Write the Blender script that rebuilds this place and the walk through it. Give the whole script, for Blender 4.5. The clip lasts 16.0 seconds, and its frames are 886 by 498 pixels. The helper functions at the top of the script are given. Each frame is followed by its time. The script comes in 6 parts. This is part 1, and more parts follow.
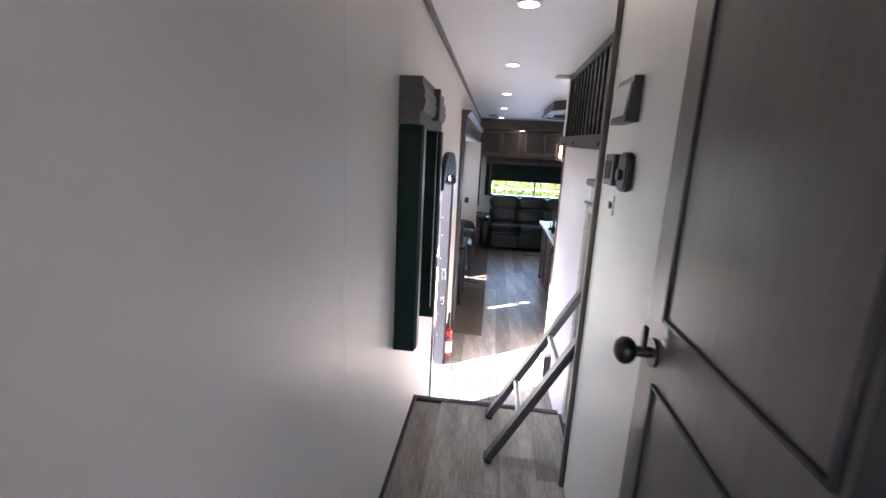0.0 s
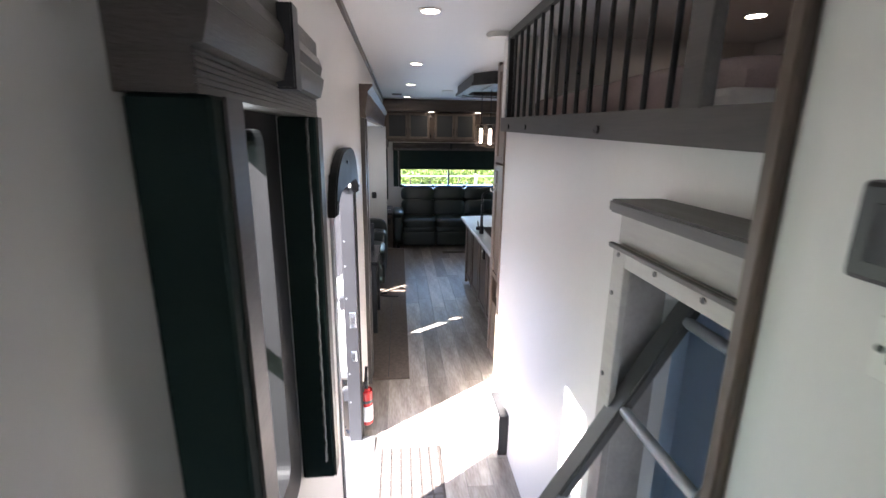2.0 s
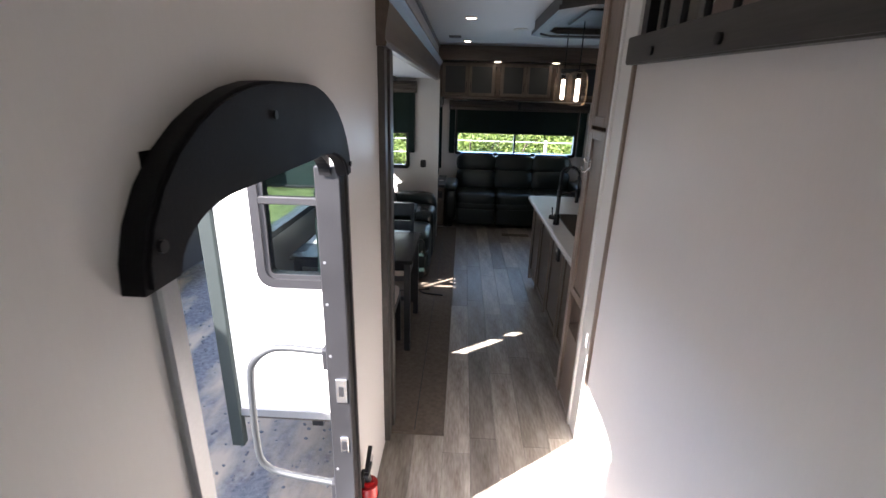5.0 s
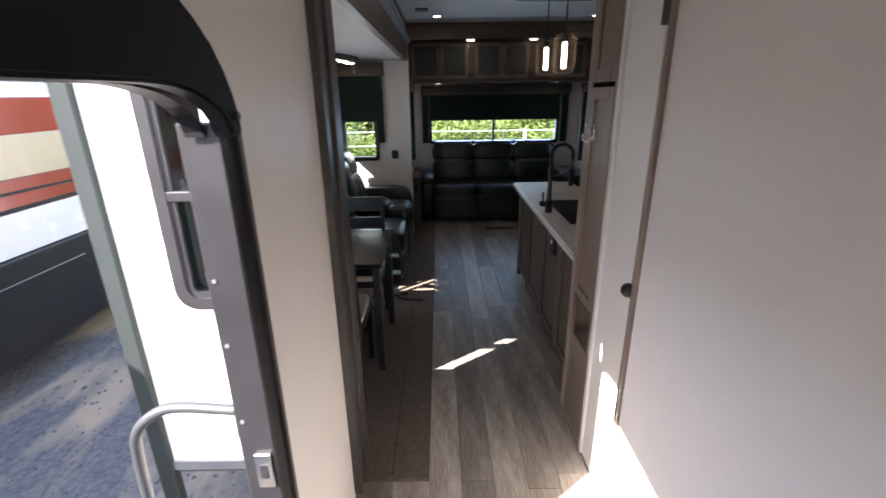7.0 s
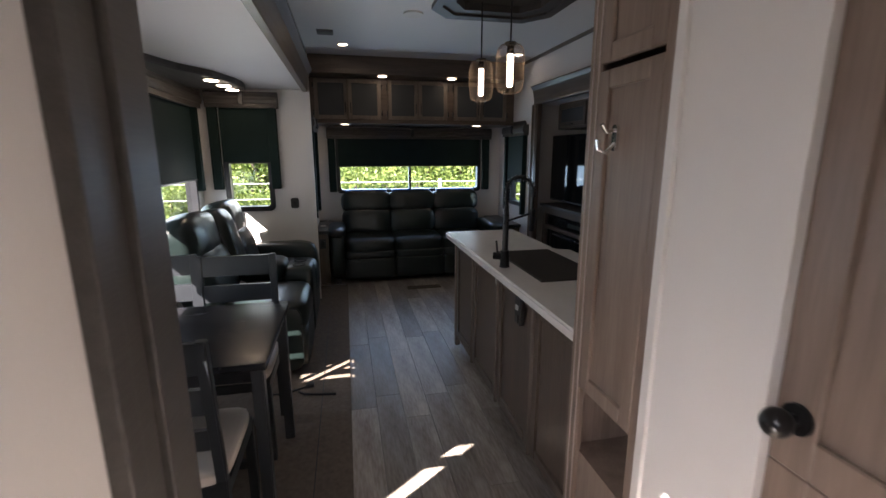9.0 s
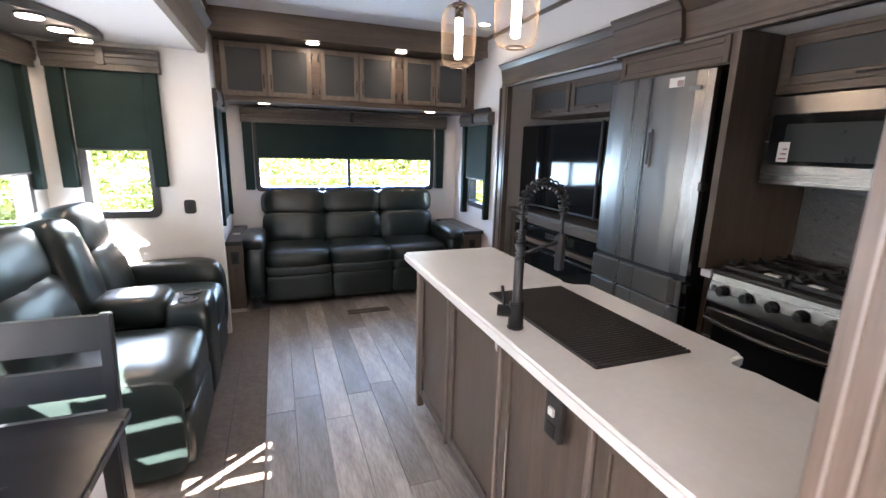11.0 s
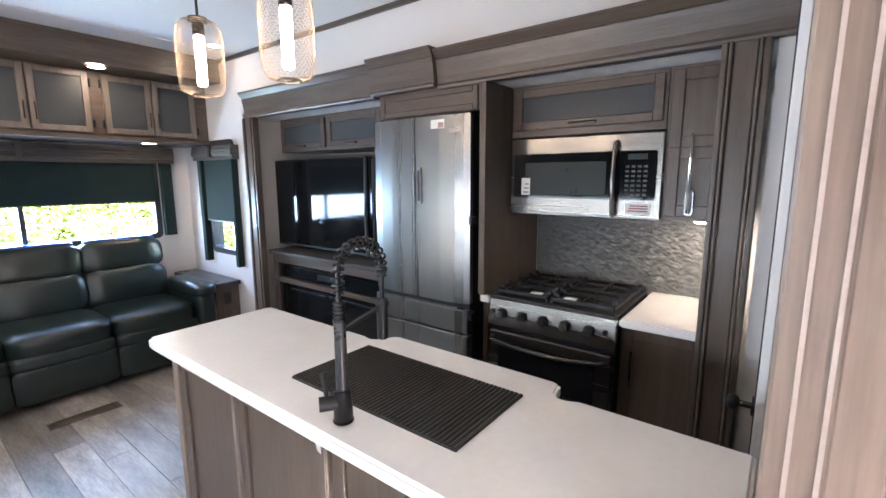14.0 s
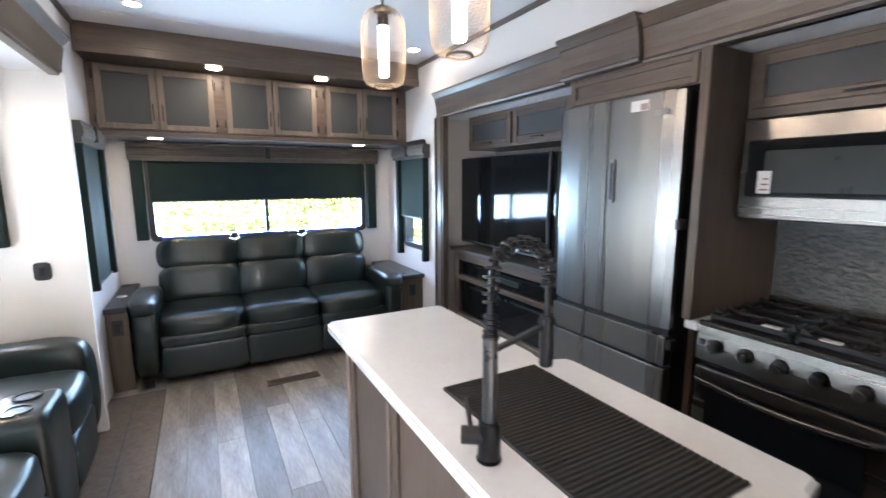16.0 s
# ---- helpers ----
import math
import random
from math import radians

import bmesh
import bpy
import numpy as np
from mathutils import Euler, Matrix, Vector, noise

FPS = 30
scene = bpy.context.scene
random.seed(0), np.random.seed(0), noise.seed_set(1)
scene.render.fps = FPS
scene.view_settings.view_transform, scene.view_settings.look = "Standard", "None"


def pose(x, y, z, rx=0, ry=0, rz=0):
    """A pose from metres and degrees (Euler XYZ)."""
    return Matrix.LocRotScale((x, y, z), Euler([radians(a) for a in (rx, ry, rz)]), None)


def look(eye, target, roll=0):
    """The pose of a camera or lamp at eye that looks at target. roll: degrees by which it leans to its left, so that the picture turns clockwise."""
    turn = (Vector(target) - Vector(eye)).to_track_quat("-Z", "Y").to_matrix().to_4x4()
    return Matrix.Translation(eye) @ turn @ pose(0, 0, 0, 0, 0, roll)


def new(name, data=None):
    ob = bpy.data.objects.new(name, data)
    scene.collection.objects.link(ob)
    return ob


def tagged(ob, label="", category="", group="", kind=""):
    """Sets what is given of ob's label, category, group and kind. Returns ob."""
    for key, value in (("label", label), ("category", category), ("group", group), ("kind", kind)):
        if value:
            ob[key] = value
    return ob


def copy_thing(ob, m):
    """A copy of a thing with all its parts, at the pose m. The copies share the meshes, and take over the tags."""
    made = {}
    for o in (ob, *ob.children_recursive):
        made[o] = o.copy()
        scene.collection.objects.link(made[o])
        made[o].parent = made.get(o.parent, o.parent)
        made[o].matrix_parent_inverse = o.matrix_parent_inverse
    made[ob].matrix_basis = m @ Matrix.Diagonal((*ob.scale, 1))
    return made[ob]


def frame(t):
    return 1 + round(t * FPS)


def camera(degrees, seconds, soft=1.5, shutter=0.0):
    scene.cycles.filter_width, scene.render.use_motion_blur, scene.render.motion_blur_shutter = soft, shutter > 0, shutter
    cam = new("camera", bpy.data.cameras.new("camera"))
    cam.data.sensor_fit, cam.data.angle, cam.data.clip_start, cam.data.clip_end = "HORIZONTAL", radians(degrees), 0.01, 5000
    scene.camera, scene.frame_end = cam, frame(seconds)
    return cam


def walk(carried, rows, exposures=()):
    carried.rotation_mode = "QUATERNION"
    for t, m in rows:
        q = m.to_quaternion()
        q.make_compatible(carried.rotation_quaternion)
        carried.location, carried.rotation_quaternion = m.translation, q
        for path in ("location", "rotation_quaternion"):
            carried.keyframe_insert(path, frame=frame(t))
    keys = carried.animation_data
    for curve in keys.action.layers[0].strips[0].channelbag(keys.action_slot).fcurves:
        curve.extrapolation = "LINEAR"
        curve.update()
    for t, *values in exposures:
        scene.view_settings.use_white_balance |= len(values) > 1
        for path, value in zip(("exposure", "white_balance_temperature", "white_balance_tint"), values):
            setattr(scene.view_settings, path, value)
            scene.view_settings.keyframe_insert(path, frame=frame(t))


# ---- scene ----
cam = camera(89.8, 16.0, shutter=0.4)
PATH = [
    (0, (0.319, 0.152, 1.901), (0.112, 2.093, 1.467), 2.9),
    (0.5, (0.266, 0.422, 1.92), (0.157, 2.369, 1.477), 0.6),
    (1, (0.273, 0.724, 1.926), (0.214, 2.669, 1.463), -0.1),
    (1.5, (0.238, 0.997, 1.942), (0.242, 2.944, 1.484), -0.1),
    (2, (0.234, 1.278, 1.949), (0.426, 3.206, 1.455), 0.8),
    (2.5, (0.318, 1.528, 1.952), (0.505, 3.455, 1.451), 1.2),
    (3, (0.366, 1.718, 1.94), (0.581, 3.636, 1.417), 1.7),
    (3.5, (0.326, 1.927, 1.933), (0.564, 3.835, 1.382), 2.5),
    (4, (0.337, 2.127, 1.923), (0.387, 4.019, 1.276), 2.3),
    (6.5, (0.348, 2.881, 1.757), (0.247, 4.769, 1.105), 1.4),
    (7, (0.373, 2.981, 1.704), (0.381, 4.869, 1.043), -0.8),
    (7.5, (0.337, 3.144, 1.589), (0.691, 5.07, 1.183), 0.1),
    (8, (0.277, 3.33, 1.537), (0.698, 5.24, 1.121), -0.3),
    (10.5, (0.428, 4.649, 1.473), (0.848, 6.558, 1.046), 1.0),
    (11, (0.43, 4.819, 1.472), (1.112, 6.646, 1.027), 1.4),
    (11.5, (0.528, 4.946, 1.489), (1.228, 6.769, 1.055), 0.6),
    (12, (0.54, 5.04, 1.512), (1.524, 6.736, 1.117), 1.1),
    (12.5, (0.5, 5.095, 1.531), (1.877, 6.501, 1.17), 0.9),
    (13, (0.463, 5.119, 1.537), (2.013, 6.336, 1.196), 1.2),
    (13.5, (0.44, 5.126, 1.536), (2.008, 6.324, 1.208), 0.6),
    (14, (0.428, 5.131, 1.539), (1.995, 6.333, 1.221), -0.2),
    (14.5, (0.422, 5.144, 1.533), (1.918, 6.436, 1.228), -0.6),
    (15, (0.479, 5.135, 1.528), (1.796, 6.612, 1.241), -0.8),
    (15.5, (0.597, 5.119, 1.517), (1.715, 6.749, 1.217), -0.5),
    (16, (0.624, 5.275, 1.501), (1.566, 7.013, 1.196), -0.2),
]
EXPOSURES = [(0, 4.3, 6300, 23), (1.0, 4.0, 6250, 21), (1.5, 4.0, 6250, 20), (2.5, 4.05, 6400, 16), (3.0, 3.5, 6450, 17), (3.5, 3.4, 6500, 18), (4.2, 3.4, 6500, 17), (6.3, 2.98, 6600, 17), (7, 3.05, 6700, 17), (8.2, 2.7, 6900, 19), (10.3, 5.0, 7000, 22), (12, 5.7, 6750, 22), (13, 5.95, 6650, 21), (16, 5.98, 6500, 17)]
walk(cam, [(t, look(eye, target, roll)) for t, eye, target, roll in PATH], EXPOSURES)

# ---- world, sun, exposure ----
SUN_DIR = Vector((1.0, 0.73, -0.98)).normalized()
world = bpy.data.worlds.new("sky")
scene.world = world
world.use_nodes = True
wn = world.node_tree.nodes
sky = wn.new("ShaderNodeTexSky")
sky.sky_type = "NISHITA"
sky.sun_disc = False
sky.sun_elevation = math.asin(-SUN_DIR.z)
sky.sun_rotation = math.atan2(-SUN_DIR.x, -SUN_DIR.y)
wn["Background"].inputs[1].default_value = 0.15
world.node_tree.links.new(sky.outputs[0], wn["Background"].inputs[0])
sun = bpy.data.lights.new("sun", "SUN")
sun.energy, sun.angle, sun.color = 5.0, radians(0.5), (1.0, 0.96, 0.9)
sun_ob = new("sun", sun)
sun_ob.matrix_world = Matrix.Translation((-6, -4, 8)) @ SUN_DIR.to_track_quat("-Z", "Y").to_matrix().to_4x4()


def window_light(name, x, y, z, to, w, h, watts, color=(0.8, 0.9, 1.0)):
    """An area lamp in a window's opening that stands in for the sky's light."""
    la = bpy.data.lights.new(name, "AREA")
    la.shape, la.size, la.size_y, la.energy, la.color = "RECTANGLE", w, h, watts, color
    ob = new(name, la)
    ob.matrix_world = look((x, y, z), to)
    return ob


window_light("daylight_long_window", -1.04, 6.73, 1.10, (0.0, 6.73, 0.95), 2.7, 0.36, 1.2, (0.72, 0.86, 1.0))
window_light("daylight_rear_window", 1.19, 9.93, 1.16, (1.19, 8.5, 1.05), 1.85, 0.3, 1.35, (0.45, 0.68, 1.0))
window_light("daylight_end_window", -0.48, 8.48, 1.2, (-0.4, 7.0, 1.1), 0.4, 0.4, 0.38)
window_light("daylight_hall_window", -0.075, 2.05, 1.6, (1.0, 1.9, 1.5), 0.36, 0.8, 0.2, (0.9, 0.98, 0.95))
# Weak fill added at an unseen, assumed opening in the bedroom end wall.
window_light("fill_bedroom_end", 0.34, -1.37, 1.75, (0.34, 1.0, 1.6), 0.55, 0.55, 0.014)


# ---- builders ----
IN_PLACE = set()


def thing(name, label, category, loc=(0, 0, 0), rz=0, group="", kind="", in_place=True):
    """An Empty at a thing's base, to which its parts belong. in_place: its parts are drawn where they stand in the room."""
    ob = new(name)
    ob.matrix_basis = pose(*loc, 0, 0, rz)
    ob.empty_display_size = 0.05
    if in_place:
        IN_PLACE.add(ob.name)
    return tagged(ob, label, category, group, kind)


def mesh_of(bm, smooth=False):
    me = bpy.data.meshes.new("mesh")
    bm.normal_update()
    bm.to_mesh(me)
    bm.free()
    if smooth:
        me.polygons.foreach_set("use_smooth", [True] * len(me.polygons))
        me.set_sharp_from_angle(angle=radians(smooth if smooth is not True else 40))
    return me


def part(name, bm, material, parent=None, label="", smooth=False, loc=None):
    """Links a bmesh as one mesh object under a thing or a part."""
    root = parent
    while root and root.parent:
        root = root.parent
    if root and root.name in IN_PLACE and not isinstance(bm, bpy.types.Mesh):
        bmesh.ops.transform(bm, matrix=root.matrix_basis.inverted(), verts=bm.verts)
    me = bm if isinstance(bm, bpy.types.Mesh) else mesh_of(bm, smooth)
    if material and not me.materials:
        me.materials.append(material)
    ob = new(name, me)
    if parent:
        ob.parent = parent
    if loc:
        ob.location = loc
    return tagged(ob, label)


def solo(name, bm, material, label, category, smooth=False, kind="", group=""):
    """A thing that is one mesh."""
    return tagged(part(name, bm, material, None, "", smooth), label, category, group, kind)


def B(*boxes, bevel=0.0, seg=1, bm=None):
    """A bmesh of boxes x0, x1, y0, y1, z0, z1, with bevelled edges."""
    bm = bm or bmesh.new()
    for x0, x1, y0, y1, z0, z1 in boxes:
        g = bmesh.ops.create_cube(bm, size=1, matrix=Matrix.Translation(((x0 + x1) / 2, (y0 + y1) / 2, (z0 + z1) / 2)) @ Matrix.Diagonal((abs(x1 - x0), abs(y1 - y0), abs(z1 - z0), 1)))
        if bevel:
            es = list({e for v in g["verts"] for e in v.link_edges})
            bmesh.ops.bevel(bm, geom=es, offset=bevel, segments=seg, affect="EDGES", profile=0.5)
    return bm


def cyl(r, h, m=None, n=20, r2=None, bm=None, bevel=0.0):
    """A cylinder or cone along z from 0 to h, at m."""
    bm = bm or bmesh.new()
    g = bmesh.ops.create_cone(bm, cap_ends=True, segments=n, radius1=r, radius2=r if r2 is None else r2, depth=h, matrix=(m or Matrix.Identity(4)) @ Matrix.Translation((0, 0, h / 2)))
    if bevel:
        es = list({e for v in g["verts"] for e in v.link_edges if any(len(f.verts) > 4 for f in e.link_faces)})
        bmesh.ops.bevel(bm, geom=es, offset=bevel, segments=2, affect="EDGES")
    return bm


def rod(a, b, r, n=12, bm=None, r2=None):
    """A round bar from a to b."""
    a, b = Vector(a), Vector(b)
    return cyl(r, (b - a).length, Matrix.Translation(a) @ (b - a).to_track_quat("Z", "Y").to_matrix().to_4x4(), n, r2, bm)


def tube(points, r, n=10, bm=None, closed=False):
    """A bent round bar along points."""
    bm = bm or bmesh.new()
    pts = [Vector(p) for p in points]
    rings = []
    up = None
    for i, p in enumerate(pts):
        d = (pts[min(i + 1, len(pts) - 1)] - pts[max(i - 1, 0)]).normalized()
        if up is None:
            up = d.orthogonal().normalized()
        up = (up - d * up.dot(d)).normalized()
        side = d.cross(up)
        rings.append([bm.verts.new(p + (up * math.cos(2 * math.pi * k / n) + side * math.sin(2 * math.pi * k / n)) * r) for k in range(n)])
    for a, b in zip(rings, rings[1:]):
        for k in range(n):
            bm.faces.new((a[k], a[(k + 1) % n], b[(k + 1) % n], b[k]))
    bm.faces.new(rings[0][::-1])
    bm.faces.new(rings[-1])
    return bm


def bar(a, b, w, d, up=(0, 0, 1), bevel=0.0, bm=None):
    """A rectangular bar from a to b, w wide and d deep."""
    a, b = Vector(a), Vector(b)
    z = (b - a).normalized()
    x = Vector(up).cross(z).normalized()
    y = z.cross(x)
    m = Matrix((x, y, z)).transposed().to_4x4()
    bm = bm or bmesh.new()
    g = bmesh.ops.create_cube(bm, size=1, matrix=Matrix.Translation((a + b) / 2) @ m @ Matrix.Diagonal((w, d, (b - a).length, 1)))
    if bevel:
        bmesh.ops.bevel(bm, geom=list({e for v in g["verts"] for e in v.link_edges}), offset=bevel, segments=2, affect="EDGES")
    return bm


def prism(outline, axis, a, b, bevel=0.0, bm=None):
    """A flat outline of (u, v) pairs, drawn out along an axis from a to b. The pairs are (y, z), (x, z) or (x, y)."""
    bm = bm or bmesh.new()
    place = {"x": lambda u, v, w: (w, u, v), "y": lambda u, v, w: (u, w, v), "z": lambda u, v, w: (u, v, w)}[axis]
    lo = [bm.verts.new(place(u, v, a)) for u, v in outline]
    hi = [bm.verts.new(place(u, v, b)) for u, v in outline]
    n = len(lo)
    faces = [bm.faces.new(lo), bm.faces.new(hi[::-1])] + [bm.faces.new((lo[k], hi[k], hi[(k + 1) % n], lo[(k + 1) % n])) for k in range(n)]
    bmesh.ops.recalc_face_normals(bm, faces=faces)
    if bevel:
        bmesh.ops.bevel(bm, geom=list({e for f in faces[:2] for e in f.edges}), offset=bevel, segments=2, affect="EDGES")
    return bm


def ring_prism(outer, inner, axis, a, b, bm=None):
    """A frame between two outlines of as many points, drawn out along an axis."""
    bm = bm or bmesh.new()
    place = {"x": lambda u, v, w: (w, u, v), "y": lambda u, v, w: (u, w, v), "z": lambda u, v, w: (u, v, w)}[axis]
    rows = [[bm.verts.new(place(u, v, w)) for u, v in line] for line, w in ((outer, a), (outer, b), (inner, b), (inner, a))]
    n = len(outer)
    faces = []
    for i in range(4):
        p, q = rows[i], rows[(i + 1) % 4]
        faces += [bm.faces.new((p[k], p[(k + 1) % n], q[(k + 1) % n], q[k])) for k in range(n)]
    bmesh.ops.recalc_face_normals(bm, faces=faces)
    return bm


def rrect(u0, u1, v0, v1, r, n=5):
    """A rectangle's outline with rounded corners."""
    pts = []
    for cu, cv, a0 in ((u1 - r, v1 - r, 0), (u0 + r, v1 - r, 90), (u0 + r, v0 + r, 180), (u1 - r, v0 + r, 270)):
        pts += [(cu + r * math.cos(radians(a0 + 90 * k / n)), cv + r * math.sin(radians(a0 + 90 * k / n))) for k in range(n + 1)]
    return pts


def wall_with_holes(axis, w0, w1, u0, u1, v0, v1, holes):
    """A wall of thickness w0 to w1 over u and z, cut through by rectangles (u0, u1, z0, z1)."""
    us = sorted({u0, u1, *[h[0] for h in holes], *[h[1] for h in holes]})
    vs = sorted({v0, v1, *[h[2] for h in holes], *[h[3] for h in holes]})
    bm = bmesh.new()
    verts = {}

    def at(w, u, v):
        key = (w, u, v)
        if key not in verts:
            verts[key] = bm.verts.new((w, u, v) if axis == "x" else (u, w, v))
        return verts[key]

    def solid(i, j):
        if not (0 <= i < len(us) - 1 and 0 <= j < len(vs) - 1):
            return False
        cu, cv = (us[i] + us[i + 1]) / 2, (vs[j] + vs[j + 1]) / 2
        return not any(h[0] < cu < h[1] and h[2] < cv < h[3] for h in holes)

    for i in range(len(us) - 1):
        for j in range(len(vs) - 1):
            if not solid(i, j):
                continue
            a, b, c, d = us[i], us[i + 1], vs[j], vs[j + 1]
            for w in (w0, w1):
                bm.faces.new([at(w, *p) for p in ((a, c), (b, c), (b, d), (a, d))])
            for di, dj, p, q in ((-1, 0, (a, c), (a, d)), (1, 0, (b, c), (b, d)), (0, -1, (a, c), (b, c)), (0, 1, (a, d), (b, d))):
                if not solid(i + di, j + dj):
                    bm.faces.new((at(w0, *p), at(w0, *q), at(w1, *q), at(w1, *p)))
    bmesh.ops.recalc_face_normals(bm, faces=bm.faces)
    return bm


# ---- materials ----
def surface(name, color, rough=0.5, metal=0.0, var=0.12, scale=6.0, grain=0.0, gscale=180.0, stretch=(1, 1, 1), color2=None, coat=0.0, spec=0.5, rvar=0.1, each=0.0):
    """A painted, moulded or metal surface: a base colour that drifts at two scales, with fine relief."""
    m = bpy.data.materials.new(name)
    m.use_nodes = True
    nt = m.node_tree
    N, L = nt.nodes, nt.links
    bsdf = N["Principled BSDF"]
    tc = N.new("ShaderNodeTexCoord")
    mp = N.new("ShaderNodeMapping")
    mp.inputs["Scale"].default_value = stretch
    L.new(tc.outputs["Object"], mp.inputs[0])
    n1 = N.new("ShaderNodeTexNoise")
    n1.inputs["Scale"].default_value, n1.inputs["Detail"].default_value = scale, 6
    n2 = N.new("ShaderNodeTexNoise")
    n2.inputs["Scale"].default_value, n2.inputs["Detail"].default_value = gscale, 3
    L.new(mp.outputs[0], n1.inputs[0])
    L.new(mp.outputs[0], n2.inputs[0])
    blend = N.new("ShaderNodeMix")
    blend.data_type = "FLOAT"
    blend.inputs[0].default_value = 0.35
    L.new(n1.outputs[0], blend.inputs[2])
    L.new(n2.outputs[0], blend.inputs[3])
    ramp = N.new("ShaderNodeValToRGB")
    ramp.color_ramp.elements[0].position, ramp.color_ramp.elements[1].position = 0.3, 0.7
    c2 = color2 or tuple(min(1, c * (1 + var)) for c in color)
    c1 = tuple(c * (1 - var) for c in color) if not color2 else color
    ramp.color_ramp.elements[0].color, ramp.color_ramp.elements[1].color = (*c1, 1), (*c2, 1)
    L.new(blend.outputs[0], ramp.inputs[0])
    col = ramp.outputs[0]
    if each:
        info = N.new("ShaderNodeObjectInfo")
        hsv = N.new("ShaderNodeHueSaturation")
        mr = N.new("ShaderNodeMapRange")
        mr.inputs[3].default_value, mr.inputs[4].default_value = 1 - each, 1 + each
        L.new(info.outputs["Random"], mr.inputs[0])
        L.new(mr.outputs[0], hsv.inputs["Value"])
        L.new(col, hsv.inputs["Color"])
        col = hsv.outputs[0]
    L.new(col, bsdf.inputs["Base Color"])
    rr = N.new("ShaderNodeMapRange")
    rr.inputs[3].default_value, rr.inputs[4].default_value = max(0.02, rough - rvar), min(1, rough + rvar)
    L.new(n1.outputs[0], rr.inputs[0])
    L.new(rr.outputs[0], bsdf.inputs["Roughness"])
    bsdf.inputs["Metallic"].default_value = metal
    bsdf.inputs["Specular IOR Level"].default_value = spec
    bsdf.inputs["Coat Weight"].default_value = coat
    if grain:
        bump = N.new("ShaderNodeBump")
        bump.inputs["Strength"].default_value, bump.inputs["Distance"].default_value = grain, 0.002
        L.new(n2.outputs[0], bump.inputs["Height"])
        L.new(bump.outputs[0], bsdf.inputs["Normal"])
    return m


def emitter(name, color, strength):
    m = bpy.data.materials.new(name)
    m.use_nodes = True
    nt = m.node_tree
    e = nt.nodes.new("ShaderNodeEmission")
    e.inputs[0].default_value, e.inputs[1].default_value = (*color, 1), strength
    nt.links.new(e.outputs[0], nt.nodes["Material Output"].inputs[0])
    return m


def glass(name, tint=(0.9, 0.93, 0.92), rough=0.0):
    """Thin pane: mostly clear, with a mirror's gloss at grazing angles."""
    m = bpy.data.materials.new(name)
    m.use_nodes = True
    nt = m.node_tree
    N, L = nt.nodes, nt.links
    clear = N.new("ShaderNodeBsdfTransparent")
    clear.inputs[0].default_value = (*tint, 1)
    gloss = N.new("ShaderNodeBsdfGlossy")
    gloss.inputs["Roughness"].default_value = rough
    lw = N.new("ShaderNodeLayerWeight")
    lw.inputs[0].default_value = 0.5
    power = N.new("ShaderNodeMath")
    power.operation = "POWER"
    power.inputs[1].default_value = 4.0
    L.new(lw.outputs["Facing"], power.inputs[0])
    fr = N.new("ShaderNodeMath")
    fr.operation = "MULTIPLY_ADD"
    fr.inputs[1].default_value, fr.inputs[2].default_value = 0.5, 0.03
    L.new(power.outputs[0], fr.inputs[0])
    mix = N.new("ShaderNodeMixShader")
    L.new(fr.outputs[0], mix.inputs[0])
    L.new(clear.outputs[0], mix.inputs[1])
    L.new(gloss.outputs[0], mix.inputs[2])
    L.new(mix.outputs[0], N["Material Output"].inputs[0])
    return m


WALL = surface("wall_panel", (0.66, 0.64, 0.62), 0.42, var=0.03, scale=3, grain=0.12, gscale=260, stretch=(1, 1, 0.15))
WALL_WHITE = surface("white_wall_panel", (0.74, 0.73, 0.71), 0.45, var=0.03, scale=3, grain=0.1, gscale=300)
CEIL = surface("ceiling_panel", (0.76, 0.76, 0.76), 0.5, var=0.02, scale=2, grain=0.1, gscale=200)
WOOD_Z = surface("grey_brown_wood_upright", (0.062, 0.0445, 0.034), 0.36, color2=(0.132, 0.099, 0.075), scale=9, gscale=60, stretch=(3, 3, 0.22), grain=0.25)
WOOD_Y = surface("grey_brown_wood_along", (0.062, 0.0445, 0.034), 0.36, color2=(0.132, 0.099, 0.075), scale=9, gscale=60, stretch=(3, 0.22, 3), grain=0.25)
WOOD_X = surface("grey_brown_wood_across", (0.062, 0.0445, 0.034), 0.36, color2=(0.132, 0.099, 0.075), scale=9, gscale=60, stretch=(0.22, 3, 3), grain=0.25)
WOOD_FRAME = surface("taupe_wood_door_frame", (0.12, 0.094, 0.074), 0.38, color2=(0.205, 0.168, 0.138), scale=9, gscale=60, stretch=(3, 3, 0.22), grain=0.2)
WOOD_LIGHT = surface("light_brown_wood_upright", (0.17, 0.125, 0.098), 0.4, color2=(0.28, 0.215, 0.172), scale=8, gscale=50, stretch=(3, 3, 0.2), grain=0.25)
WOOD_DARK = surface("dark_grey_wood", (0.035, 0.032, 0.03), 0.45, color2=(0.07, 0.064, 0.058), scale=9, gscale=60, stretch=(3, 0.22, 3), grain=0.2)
DOOR_WOOD = surface("hall_door_taupe", (0.10, 0.088, 0.08), 0.33, color2=(0.16, 0.143, 0.13), scale=6, gscale=50, stretch=(3, 3, 0.2), grain=0.2)
CABINET_GREY = surface("taupe_cabinet_panel", (0.26, 0.24, 0.22), 0.4, color2=(0.36, 0.335, 0.31), scale=7, gscale=40, stretch=(2, 0.3, 2), grain=0.15)
